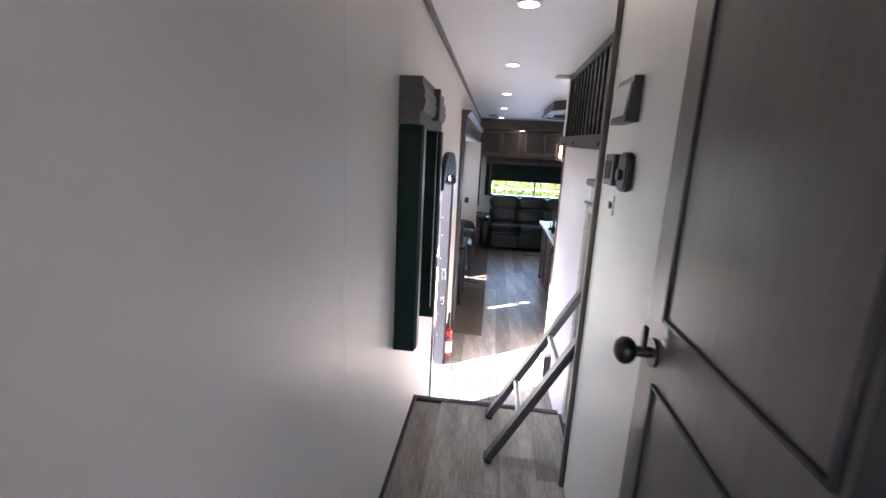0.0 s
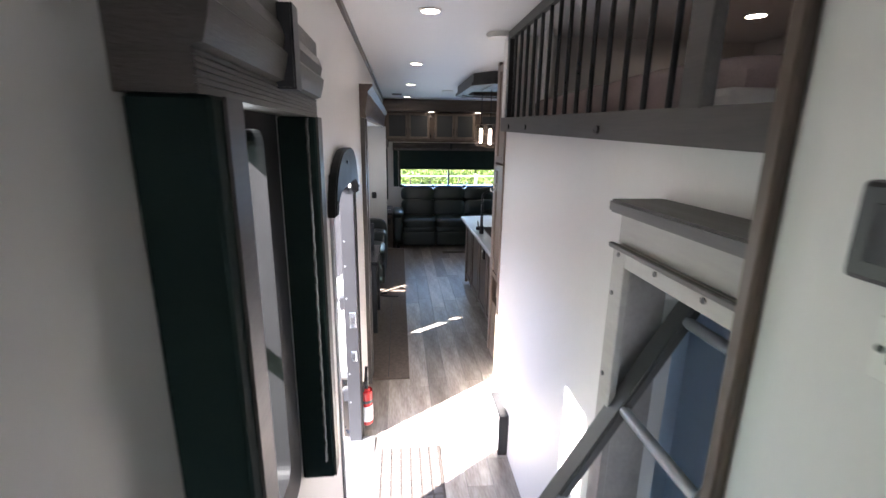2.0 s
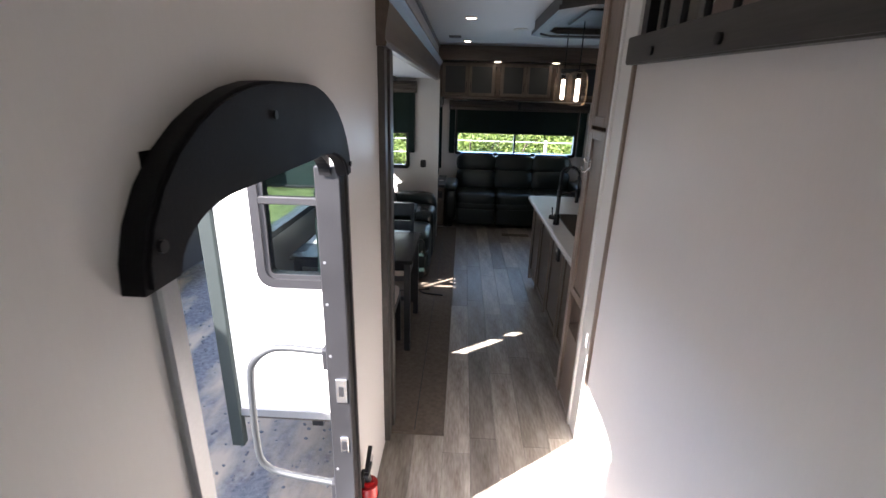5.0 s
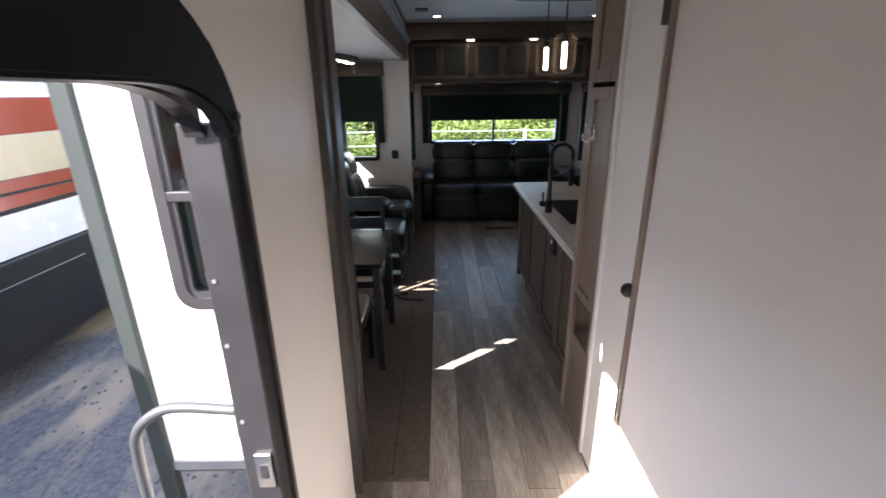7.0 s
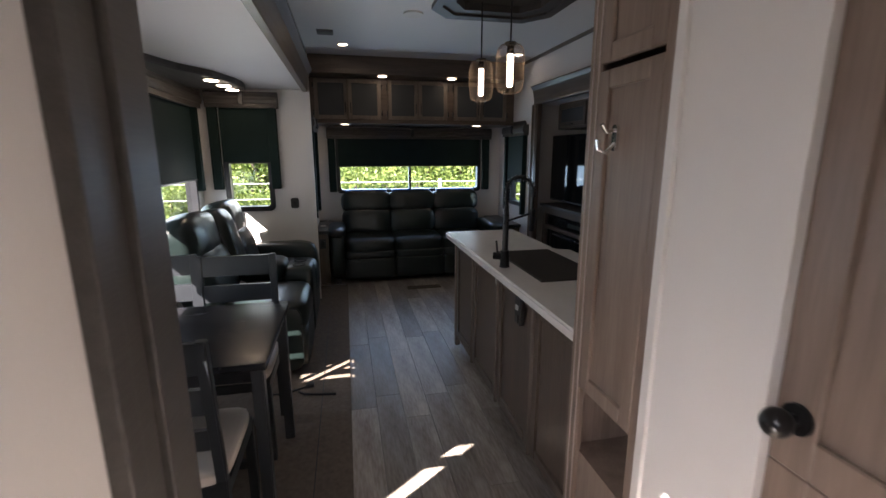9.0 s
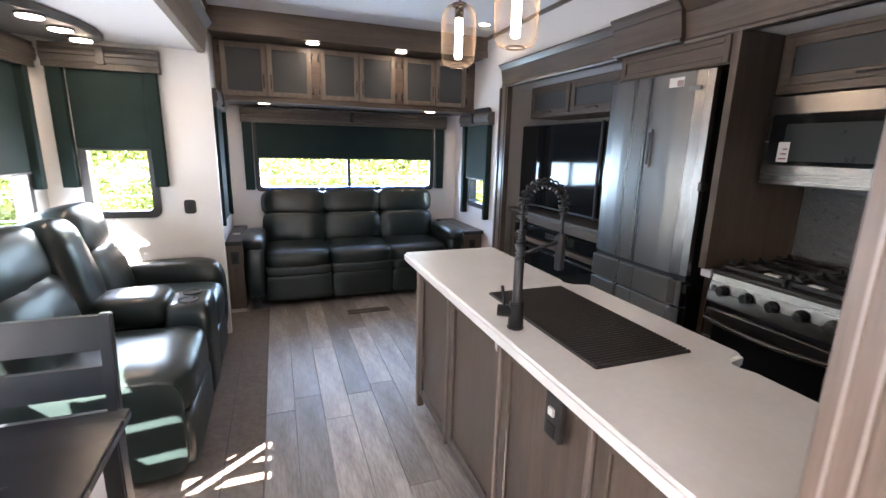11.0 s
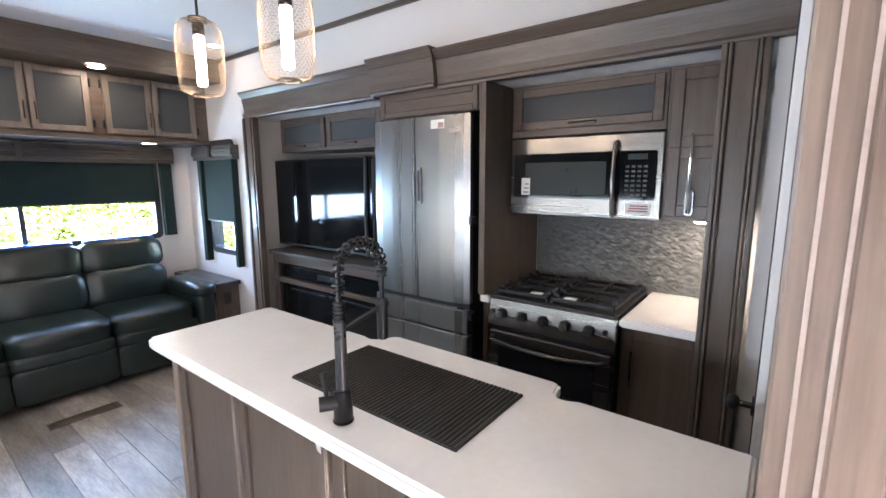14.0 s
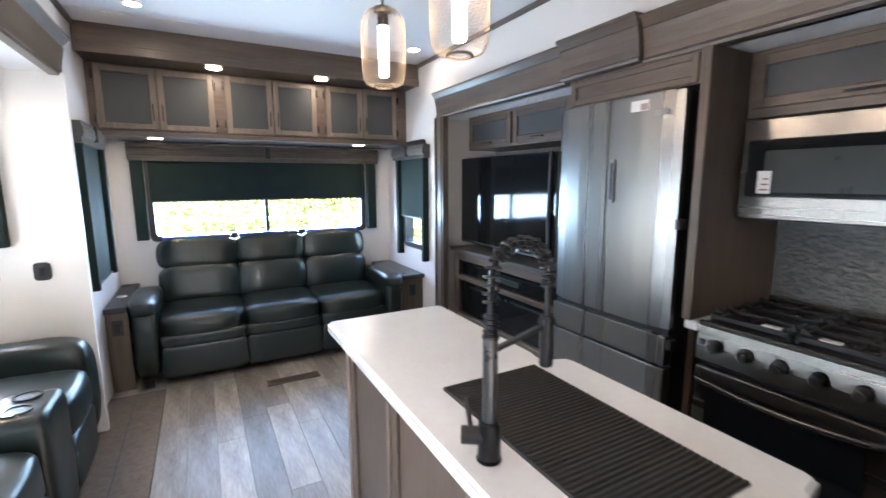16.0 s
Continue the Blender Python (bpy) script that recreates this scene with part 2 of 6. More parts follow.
PLANK = surface("grey_oak_vinyl", (0.15, 0.118, 0.092), 0.36, color2=(0.46, 0.425, 0.38), scale=4.5, gscale=30, stretch=(3, 0.5, 1), grain=0.3, each=0.34, rvar=0.08)
JOINT = surface("floor_joint", (0.06, 0.052, 0.045), 0.8)
CARPET = surface("brown_carpet", (0.10, 0.078, 0.06), 0.95, color2=(0.19, 0.155, 0.125), scale=40, gscale=420, grain=1.0)
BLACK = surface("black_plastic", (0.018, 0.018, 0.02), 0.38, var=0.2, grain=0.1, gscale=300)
MATT_BLACK = surface("matt_black_moulding", (0.008, 0.008, 0.009), 0.55, var=0.2, spec=0.18, grain=0.2, gscale=300)
BLACK_METAL = surface("black_metal", (0.014, 0.014, 0.015), 0.3, metal=0.3, var=0.2)
GREY_METAL = surface("grey_aluminium", (0.32, 0.33, 0.34), 0.35, metal=0.7, var=0.1)
STEEL = surface("brushed_steel", (0.27, 0.27, 0.262), 0.29, metal=1.0, var=0.06, scale=2, gscale=160, stretch=(6, 6, 0.06), grain=0.08)
STOVE_STEEL = surface("brownish_brushed_steel", (0.17, 0.158, 0.145), 0.27, metal=1.0, var=0.06, scale=2, gscale=160, stretch=(6, 0.06, 6), grain=0.08)
MICROWAVE_STEEL = surface("horizontal_brushed_steel", (0.24, 0.225, 0.205), 0.26, metal=1.0, var=0.06, scale=2, gscale=160, stretch=(6, 0.06, 6), grain=0.08)
CHROME = surface("chrome", (0.75, 0.75, 0.75), 0.12, metal=1.0, var=0.03)
LEATHER = surface("black_leather", (0.010, 0.018, 0.017), 0.32, spec=0.55, var=0.1, scale=3, grain=0.1, gscale=260, rvar=0.05)
COUNTER = surface("cream_solid_surface", (0.775, 0.752, 0.73), 0.24, color2=(0.86, 0.845, 0.825), scale=5, gscale=45, rvar=0.04)
FABRIC_DARK = surface("dark_blind_fabric", (0.014, 0.026, 0.024), 0.75, var=0.2, grain=0.3, gscale=500, spec=0.12)
GLASS = glass("window_glass")
GLASS_TINT = glass("tinted_window_glass", (0.55, 0.6, 0.6))
LAMP_WARM = emitter("warm_lamp_lens", (1.0, 0.84, 0.64), 2.2)
GLASS_GREEN = glass("green_tinted_glass", (0.84, 0.92, 0.8))
LAMP_BRIGHT = emitter("bright_lamp_lens", (1.0, 0.88, 0.70), 3.2)

# ---- the shell ----
XL, XR, YR, ZC, ZU = -0.03, 2.44, 9.86, 2.53, 0.58   # inner faces of the side and rear walls, ceiling, upper floor
SLX, SLY0, SLY1, SLZ = -0.98, 4.74, 8.43, 2.075       # the living slide-out: back, ends, ceiling
KX, KY0, KY1 = 3.04, 5.20, 8.72                      # the kitchen slide-out

wall_left = solo("wall_left", wall_with_holes("x", XL - 0.06, XL, -1.3, YR, -0.02, ZC, [(1.795, 2.24, 1.12, 2.04), (2.99, 3.86, 0.0, 1.80), (SLY0 + 0.002, SLY1 + 0.038, 0.0, 2.115), (8.78, 9.30, 0.86, 1.86)]),
                 WALL, "light greige panelled side wall of the trailer", "wall", kind="structure")
solo("wall_rear", wall_with_holes("y", YR, YR + 0.06, XL - 0.06, XR + 0.06, -0.02, ZC, [(0.23, 2.15, 0.99, 1.72)]), WALL, "light greige panelled rear wall", "wall", kind="structure")
solo("wall_right", wall_with_holes("x", XR, XR + 0.06, 1.8, YR, -0.02, ZC, [(KY0, KY1, 0.0, 2.02), (8.95, 9.42, 0.86, 1.86)]), WALL, "light greige panelled side wall behind the kitchen", "wall", kind="structure")
solo("wall_front", wall_with_holes("y", -1.36, -1.3, XL - 0.06, 0.9, 0.0, ZC, [(0.05, 0.62, 1.45, 2.05)]), WALL, "plain light bedroom end wall", "wall", kind="structure")
solo("wall_hall", B((0.69, 0.79, -1.3, 1.765, ZU, ZC)), WALL, "light greige hallway wall with controls on it", "wall", kind="structure")
solo("wall_loft", wall_with_holes("x", 0.89, 0.93, 1.765, 4.045, 0, 1.98, [(1.815, 2.262, ZU, 1.66)]), WALL, "light greige wall below the sleeping loft", "wall", kind="structure")
solo("wall_bath", B((0.93, 1.06, 4.005, 4.045, 0, 1.98), (1.06, 1.10, 4.43, 4.76, 0, ZC), (1.06, 1.10, 3.9, 4.43, 1.90, ZC)), WALL_WHITE, "white wall beside the bathroom door", "wall", kind="structure")
solo("wall_bath_rear", B((1.10, XR, 4.80, 4.84, 0, ZC)), WALL_WHITE, "white partition wall behind the pantry", "wall", kind="structure")
solo("wall_loft_end", B((0.93, XR, 4.07, 4.10, 1.98, ZC), (0.93, XR, 1.74, 1.77, ZU, ZC)), WALL, "light greige end wall of the sleeping loft", "wall", kind="structure")
solo("ceiling", B((XL - 0.06, XR + 0.06, -1.4, YR + 0.06, ZC, ZC + 0.06)), CEIL, "smooth white trailer ceiling", "ceiling", kind="structure")

# living slide-out
solo("wall_slide_back", wall_with_holes("x", SLX - 0.05, SLX, SLY0, SLY1, -0.02, SLZ, [(5.35, 8.22, 0.90, 1.90)]), WALL_WHITE, "white back wall of the living slide-out", "wall", kind="structure")
solo("wall_slide_rear", wall_with_holes("y", SLY1, SLY1 + 0.04, SLX - 0.05, 0.03, -0.02, SLZ, [(-0.77, -0.358, 0.957, 1.90)]), WALL_WHITE, "white end wall of the living slide-out", "wall", kind="structure")
solo("wall_slide_front", wall_with_holes("y", SLY0, SLY0 + 0.04, SLX - 0.05, XL - 0.004, -0.02, SLZ, [(-0.725, -0.25, 0.875, 1.90)]), WALL_WHITE, "white end wall of the living slide-out by the dinette", "wall", kind="structure")
solo("ceiling_slide", B((SLX - 0.05, XL - 0.062, SLY0, SLY1 + 0.04, SLZ, SLZ + 0.06), (XL - 0.062, XL + 0.02, SLY0 + 0.003, SLY1 + 0.037, SLZ, SLZ + 0.039)), CEIL, "smooth white slide-out ceiling", "ceiling", kind="structure")
solo("carpet", B((SLX, XL, 4.785, SLY1, -0.005, 0.014), (XL, 0.30, 4.58, 8.90, -0.005, 0.014)), CARPET, "brown cut-pile carpet on the slide-out floor", "carpet", kind="structure")
# kitchen slide-out
solo("wall_kitchen_back", B((KX, KX + 0.05, KY0, KY1, -0.02, 2.02)), WALL_WHITE, "white back wall of the kitchen slide-out", "wall", kind="structure")
solo("wall_kitchen_end", B((XR + 0.06, KX + 0.05, KY0 - 0.04, KY0, -0.02, 2.02), (XR + 0.06, KX + 0.05, KY1, KY1 + 0.04, -0.02, 2.02)), WALL_WHITE, "white end walls of the kitchen slide-out", "wall", kind="structure")
solo("ceiling_kitchen", B((XR, KX + 0.05, KY0 - 0.04, KY1 + 0.04, 2.02, 2.07)), CEIL, "white kitchen slide-out ceiling", "ceiling", kind="structure")

# floors and steps
floor = solo("floor", B((XL - 0.06, KX + 0.05, 2.3, SLY0, -0.08, -0.012), (SLX - 0.05, KX + 0.05, SLY0, YR + 0.06, -0.08, -0.012)), JOINT, "grey oak-look vinyl plank floor", "floor", kind="structure")
floor_upper = solo("floor_upper", B((XL, 0.74, -1.3, 2.31, ZU - 0.06, ZU - 0.012), (0.74, 1.5, 1.77, 2.31, ZU - 0.06, ZU - 0.008)), JOINT, "grey oak-look vinyl floor of the raised hallway", "floor", kind="structure")
steps = thing("steps", "carpet-free vinyl steps with black nosings down to the living area", "steps", (0.4, 2.5, 0), kind="structure")
for i, (y, z) in enumerate(((2.33, ZU), (2.58, ZU * 2 / 3), (2.83, ZU / 3))):
    part("riser", B((XL, 0.89, y - 0.02, y - 0.004, z - ZU / 3, z - 0.012)), BLACK, steps)
    if i:
        part("tread", B((XL, 0.89, y - 0.25, y - 0.02, z - 0.03, z)), PLANK, steps)
    part("nosing", B((XL, 0.89 if i else 0.74, y - 0.03, y + 0.006, z - 0.03, z + 0.006), bevel=0.005, seg=2), BLACK, steps, "black plastic nosing")

# ---- makers of repeated shapes ----
def door_front(parent, face, w, u0, u1, z0, z1, wood, panel, pull=None, name="door", rail=0.045, depth=0.02, knob=None, label=""):
    """A cabinet door with a raised frame round a recessed panel. face: '-x', '+x', '-y' or '+y', the way it looks; w: its outer plane."""
    s = -1 if face[0] == "-" else 1
    ax = face[1]

    def bx(a, b, ua, ub, za, zb, bevel=0.0, bm=None):
        lo, hi = sorted((a, b))
        return B((lo, hi, ua, ub, za, zb) if ax == "x" else (ua, ub, lo, hi, za, zb), bevel=bevel, bm=bm)

    bm = bmesh.new()
    for ua, ub, za, zb in ((u0, u0 + rail, z0, z1), (u1 - rail, u1, z0, z1), (u0 + rail, u1 - rail, z1 - rail, z1), (u0 + rail, u1 - rail, z0, z0 + rail)):
        bx(w, w - s * depth, ua, ub, za, zb, 0.003, bm)
    d = part(name, bm, wood, parent, label)
    part("panel", bx(w - s * 0.011, w - s * 0.017, u0 + rail - 0.002, u1 - rail + 0.002, z0 + rail - 0.002, z1 - rail + 0.002), panel, d)
    if pull:
        ua, za, ub, zb = pull
        o = w + s * 0.024
        pt = (lambda k, u, z: (k, u, z)) if ax == "x" else (lambda k, u, z: (u, k, z))
        hb = rod(pt(o, ua, za), pt(o, ub, zb), 0.005, 10)
        for t in (0.12, 0.88):
            rod(pt(w, ua + (ub - ua) * t, za + (zb - za) * t), pt(o, ua + (ub - ua) * t, za + (zb - za) * t), 0.004, 8, hb)
        part("handle", hb, BLACK_METAL, d, "slim dark metal handle", smooth=True)
    return d


def puffy(x0, x1, y0, y1, z0, z1, p=5.0, cuts=9, puff=0.0, wrinkle=0.004, seed=0.0, bm=None):
    """A stuffed cushion: a box with soft edges, swollen faces and wrinkles."""
    out = bm or bmesh.new()
    t = bmesh.new()
    bmesh.ops.create_cube(t, size=2)
    bmesh.ops.subdivide_edges(t, edges=t.edges, cuts=cuts, use_grid_fill=True)
    c = Vector(((x0 + x1) / 2, (y0 + y1) / 2, (z0 + z1) / 2))
    h = Vector(((x1 - x0) / 2, (y1 - y0) / 2, (z1 - z0) / 2))
    for v in t.verts:
        q = v.co
        n = (abs(q.x) ** p + abs(q.y) ** p + abs(q.z) ** p) ** (1 / p)
        m = max(abs(q.x), abs(q.y), abs(q.z))
        k = q * (m / n) if n else q
        flat = sorted((abs(q.x), abs(q.y), abs(q.z)))
        swell = 1 + puff * (1 - flat[0] ** 2) * (1 - flat[1] ** 2)
        w = Vector((k.x * h.x, k.y * h.y, k.z * h.z)) * swell + c
        s1 = noise.noise(w * 7 + Vector((seed, 0, 0))) + 0.6 * noise.noise(Vector((w.x * 26, w.y * 26, w.z * 9)) + Vector((0, seed, 0)))
        v.co = w + (w - c).normalized() * wrinkle * s1
    me = bpy.data.meshes.new("tmp")
    t.to_mesh(me)
    t.free()
    out.from_mesh(me)
    bpy.data.meshes.remove(me)
    return out


def puck_light(x, y, z, r=0.045, warm=None):
    """A recessed puck light below a ceiling at z."""
    ob = thing("ceiling_light", "round recessed puck light, lit warm white, in the ceiling", "ceiling light", (x, y, z), group="ceiling puck lights", in_place=False)
    outer = [(r * 1.25 * math.cos(a), r * 1.25 * math.sin(a)) for a in np.linspace(0, 2 * math.pi, 24, endpoint=False)]
    inner = [(u * 0.78, v * 0.78) for u, v in outer]
    part("rim", ring_prism(outer, inner, "z", -0.008, 0), WHITE_PLASTIC, ob)
    part("lens", cyl(r * 0.97, 0.004, Matrix.Translation((0, 0, -0.0065)), 24), warm or LAMP_WARM, ob, "glowing frosted lens", smooth=True)
    return ob


def valance(name, along, w, u0, u1, z0, z1, depth, label, side_pos=()):
    """A window valance box with three moulded tiers and a strap. along: 'x' or 'y'; w: the wall's plane; depth signed."""
    ob = thing(name, label, "valance", ((u0 + u1) / 2, w, z0) if along == "x" else (w, (u0 + u1) / 2, z0))
    h = z1 - z0
    ribs = [(a, 0.02 + 0.24 * (k + d) / 6) for k in range(6) for a, d in ((0.8, 0.0), (0.8, 0.62), (0.775, 0.72), (0.775, 0.92))]
    prof = [(0, 0), (0.8, 0), *ribs, (0.8, 0.262), (0.9, 0.28), (0.96, 0.4), (1.0, 0.52), (0.93, 0.56), (0.97, 0.68), (0.9, 0.8), (0.86, 0.82), (0.86, 1), (0, 1)]
    pts = [(w + depth * a, z0 + h * b) for a, b in prof]
    part("box", prism(pts, "x" if along == "x" else "y", u0, u1), VALANCE, ob)
    mid = (u0 + u1) / 2
    sp = [(w + depth * a, z0 + h * b) for a, b in ((0.7, 0.2), (1.1, 0.2), (1.1, 0.98), (0.7, 0.98))]
    part("strap", prism(sp, "x" if along == "x" else "y", mid - 0.022, mid + 0.022, 0.003), BLACK, ob, "black strap over the valance")
    return ob


WHITE_PLASTIC = surface("white_plastic", (0.72, 0.71, 0.68), 0.35, var=0.03)
VALANCE = surface("ribbed_grey_wood_valance", (0.045, 0.039, 0.034), 0.38, color2=(0.09, 0.08, 0.07), scale=8, gscale=60, stretch=(1, 1, 8), grain=0.4)

PALE_BEAD = surface("pale_wood_bead", (0.2, 0.165, 0.14), 0.4, var=0.15)
RACK = surface("grey_brown_rack_rod", (0.06, 0.052, 0.045), 0.35, metal=0.4)
FAUCET_GREY = surface("gunmetal_faucet", (0.07, 0.072, 0.075), 0.3, metal=0.6)
GLOSS_BLACK = surface("gloss_black", (0.008, 0.009, 0.01), 0.06, var=0.1, rvar=0.03)
GREY_WINDOW = surface("dark_grey_window", (0.02, 0.027, 0.026), 0.3, var=0.1, spec=0.2)
FROST = surface("grey_frosted_glass", (0.055, 0.06, 0.062), 0.4, spec=0.3, var=0.08, scale=3)
CAST_IRON = surface("cast_iron", (0.012, 0.012, 0.012), 0.5, var=0.2, grain=0.3)
SLIVER = surface("metallic_sliver", (0.35, 0.36, 0.34), 0.3, metal=0.6, var=0.25, scale=30)
BRONZE = surface("bronze_wire", (0.22, 0.18, 0.14), 0.4, metal=0.7)
BULB = emitter("lit_tube_bulb", (1.0, 0.8, 0.58), 2.0)

CHROME_DARK = surface("dark_chrome", (0.2, 0.2, 0.21), 0.15, metal=1.0)
# Blue of the sky's reflection on the leather, put into a colour.
SKY_SHEEN = surface("blue_sky_sheen", (0.03, 0.10, 0.36), 0.2, var=0.3, scale=20)
TOP_DARK = surface("dark_laminate_top", (0.02, 0.021, 0.024), 0.3, var=0.2)
VENT_BROWN = surface("brown_register", (0.12, 0.09, 0.065), 0.5, metal=0.2)

# ---- hallway ----
solo("trim_ceiling_left", B((XL, XL + 0.018, -1.3, SLY0 - 0.09, ZC - 0.03, ZC)), WOOD_Y, "grey-brown trim strip between side wall and ceiling", "trim", kind="structure")
solo("trim_ceiling_left_rear", B((XL, XL + 0.018, SLY0 - 0.09, YR - 0.56, ZC - 0.03, ZC)), WOOD_Y, "grey-brown trim strip above the slide-out", "trim", kind="structure")
solo("trim_ceiling_right", B((XR - 0.018, XR, 5.1, YR - 0.56, ZC - 0.03, ZC)), WOOD_Y, "grey-brown trim strip above the kitchen", "trim", kind="structure")
solo("baseboard", B((XL, XL + 0.016, -1.3, 2.31, ZU, ZU + 0.02)), BLACK, "black edge trim along the raised floor", "baseboard", kind="structure")
solo("trim_hall_corner", B((0.672, 0.79, 1.765, 1.79, ZU, ZC), bevel=0.004), WOOD_Z, "dark wood trim on the hallway wall's end", "trim", kind="structure")
solo("trim_wall_seam", B((XL, XL + 0.0006, 1.17, 1.182, ZU, ZC)), WALL, "narrow seam strip on the wall panels", "trim", kind="structure")
solo("trim_door_jamb", B((XL, XL + 0.03, 0.26, 0.31, ZU, ZC), (0.655, 0.69, 0.48, 0.535, ZU, ZC)), BLACK, "dark jambs of the bedroom doorway", "trim", kind="structure")

hall_door = thing("bedroom_door", "taupe wooden panel door with black knob, open against the hallway wall", "door", (0.67, 0.83, ZU))
slab = part("slab", B((0.662, 0.686, 0.535, 1.09, ZU + 0.01, 2.47), bevel=0.002), DOOR_WOOD, hall_door)
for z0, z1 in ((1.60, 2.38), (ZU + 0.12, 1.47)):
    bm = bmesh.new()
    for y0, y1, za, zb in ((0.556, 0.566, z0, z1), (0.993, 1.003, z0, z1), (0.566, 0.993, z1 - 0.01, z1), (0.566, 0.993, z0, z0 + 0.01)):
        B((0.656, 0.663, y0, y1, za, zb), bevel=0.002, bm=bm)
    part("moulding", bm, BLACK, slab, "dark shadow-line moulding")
kn = cyl(0.03, 0.006, pose(0.662, 1.025, 1.525, 0, -90, 0), 20)
cyl(0.011, 0.035, pose(0.66, 1.025, 1.525, 0, -90, 0), 14, bm=kn)
bmesh.ops.create_uvsphere(kn, u_segments=18, v_segments=12, radius=0.028, matrix=Matrix.Translation((0.606, 1.025, 1.525)) @ Matrix.Diagonal((0.8, 1, 1, 1)))
B((0.635, 0.645, 1.017, 1.033, 1.525, 1.58), bevel=0.003, bm=kn)
part("knob", kn, BLACK_METAL, hall_door, "round black door knob", smooth=True)

# controls on the hallway wall
panel_ob = thing("control_panel", "black framed control screen tilted on the hallway wall", "control panel", (0.69, 1.525, 2.0))
part("housing", prism([(0.69, 2.0), (0.655, 2.0), (0.667, 2.12), (0.69, 2.12)], "y", 1.44, 1.605, 0.003), BLACK, panel_ob)
part("screen", prism([(0.658, 2.017), (0.6535, 2.017), (0.6629, 2.105), (0.668, 2.105)], "y", 1.46, 1.585), surface("grey_screen", (0.5, 0.5, 0.49), 0.2, var=0.03), panel_ob, "blank pale grey screen")
th = thing("thermostat", "black square thermostat on the hallway wall", "thermostat", (0.69, 1.61, 1.82))
part("case", B((0.668, 0.69, 1.555, 1.66, 1.82, 1.915), bevel=0.006, seg=2), BLACK, th)
part("face", B((0.6645, 0.669, 1.575, 1.64, 1.84, 1.895), bevel=0.001), surface("dark_screen", (0.06, 0.062, 0.065), 0.15), th)
sw = thing("light_dimmer", "rounded black dimmer switch on the hallway wall", "switch", (0.69, 1.46, 1.81))
part("plate", prism(rrect(1.415, 1.50, 1.812, 1.92, 0.025), "x", 0.667, 0.69, 0.005), BLACK, sw, smooth=True)
part("dial", cyl(0.016, 0.012, pose(0.668, 1.458, 1.858, 0, -90, 0), 18), BLACK_METAL, sw)
so = thing("data_socket", "small white wall plate with black socket", "socket", (0.69, 1.6, 1.73))
part("plate", B((0.686, 0.69, 1.57, 1.628, 1.728, 1.79), bevel=0.001), WHITE_PLASTIC, so)
part("jack", B((0.682, 0.6865, 1.588, 1.61, 1.748, 1.77)), BLACK, so)
for y in (1.577, 1.621):
    part("screw", cyl(0.004, 0.003, pose(0.687, y, 1.759, 0, -90, 0), 10), BLACK_METAL, so)

# window by the steps
VAL_L = "dark grey wood valance over the hallway window"
valance("window_valance", "y", XL, 1.74, 2.378, 1.985, 2.145, 0.095, VAL_L)
for y0, y1, zb in ((1.752, 1.832, 1.12), (2.312, 2.37, 1.05)):
    lg = thing("blind_side_panel", "black fabric-covered side panel beside the hallway window", "window trim", (XL, y0, zb), group="hall blind side panels")
    part("board", B((XL, 0.052, y0, y1, zb, 1.985), bevel=0.004), FABRIC_DARK, lg)
    part("edge_strip", B((0.052, 0.0565, y1 - 0.05, y1, zb, 1.985)), WOOD_DARK, lg, "thin dark wood edge strip")


def window(name, ax, w, s, u0, u1, z0, z1, label, mid=None, rail=None, fr=0.035, tint=None, deep=0.075, frame_mat=None):
    """A trailer window: a black rounded frame in the wall, panes and a middle bar. w: inner wall face; s: +1 or -1, the way out."""
    ob = thing(name, label, "window", (w, u0, z0) if ax == "x" else (u0, w, z0), kind="structure")
    o, i = rrect(u0 - 0.012, u1 + 0.012, z0 - 0.012, z1 + 0.012, 0.05), rrect(u0 + fr, u1 - fr, z0 + fr, z1 - fr, 0.03)
    part("window_frame", ring_prism(o, i, ax, w - s * 0.014, w + s * deep), frame_mat or BLACK, ob)
    panes = [(u0, u1, z0, z1)]
    if mid:
        part("mullion", B((w + s * 0.01, w + s * 0.06, mid - 0.016, mid + 0.016, z0, z1) if ax == "x" else (mid - 0.016, mid + 0.016, min(w + s * 0.01, w + s * 0.06), max(w + s * 0.01, w + s * 0.06), z0, z1)), BLACK, ob)
        panes = [(u0, mid, z0, z1), (mid, u1, z0, z1)]
    if rail:
        part("sash_rail", B((w + s * 0.03, w + s * 0.06, u0 + fr, u1 - fr, rail - 0.016, rail + 0.016) if ax == "x" else (u0, u1, w + s * 0.01, w + s * 0.06, rail - 0.02, rail + 0.02), bevel=0.004), BLACK, ob)
        panes = [(u0, u1, z0, rail), (u0, u1, rail, z1)]
    for a, b, c, d in panes:
        lo, hi = sorted((w + s * 0.034, w + s * 0.038))
        p = part("pane", B((lo, hi, a + 0.01, b - 0.01, c + 0.01, d - 0.01) if ax == "x" else (a + 0.01, b - 0.01, lo, hi, c + 0.01, d - 0.01)), tint or GLASS, ob, "clear glass pane")
        p.visible_shadow = False
    return ob


window("window_hall", "x", XL, -1, 1.795, 2.24, 1.12, 2.04, "black-framed sliding window beside the hallway steps", rail=1.52, tint=GLASS_GREEN, fr=0.085, frame_mat=MATT_BLACK)
ch = bmesh.new()
for k in range(150):
    a = k * 0.9
    bmesh.ops.create_icosphere(ch, subdivisions=1, radius=0.0045, matrix=Matrix.Translation((0.036 + 0.0008 * math.cos(a), 2.298 + 0.0008 * math.sin(a), 1.98 - 0.0058 * k)))
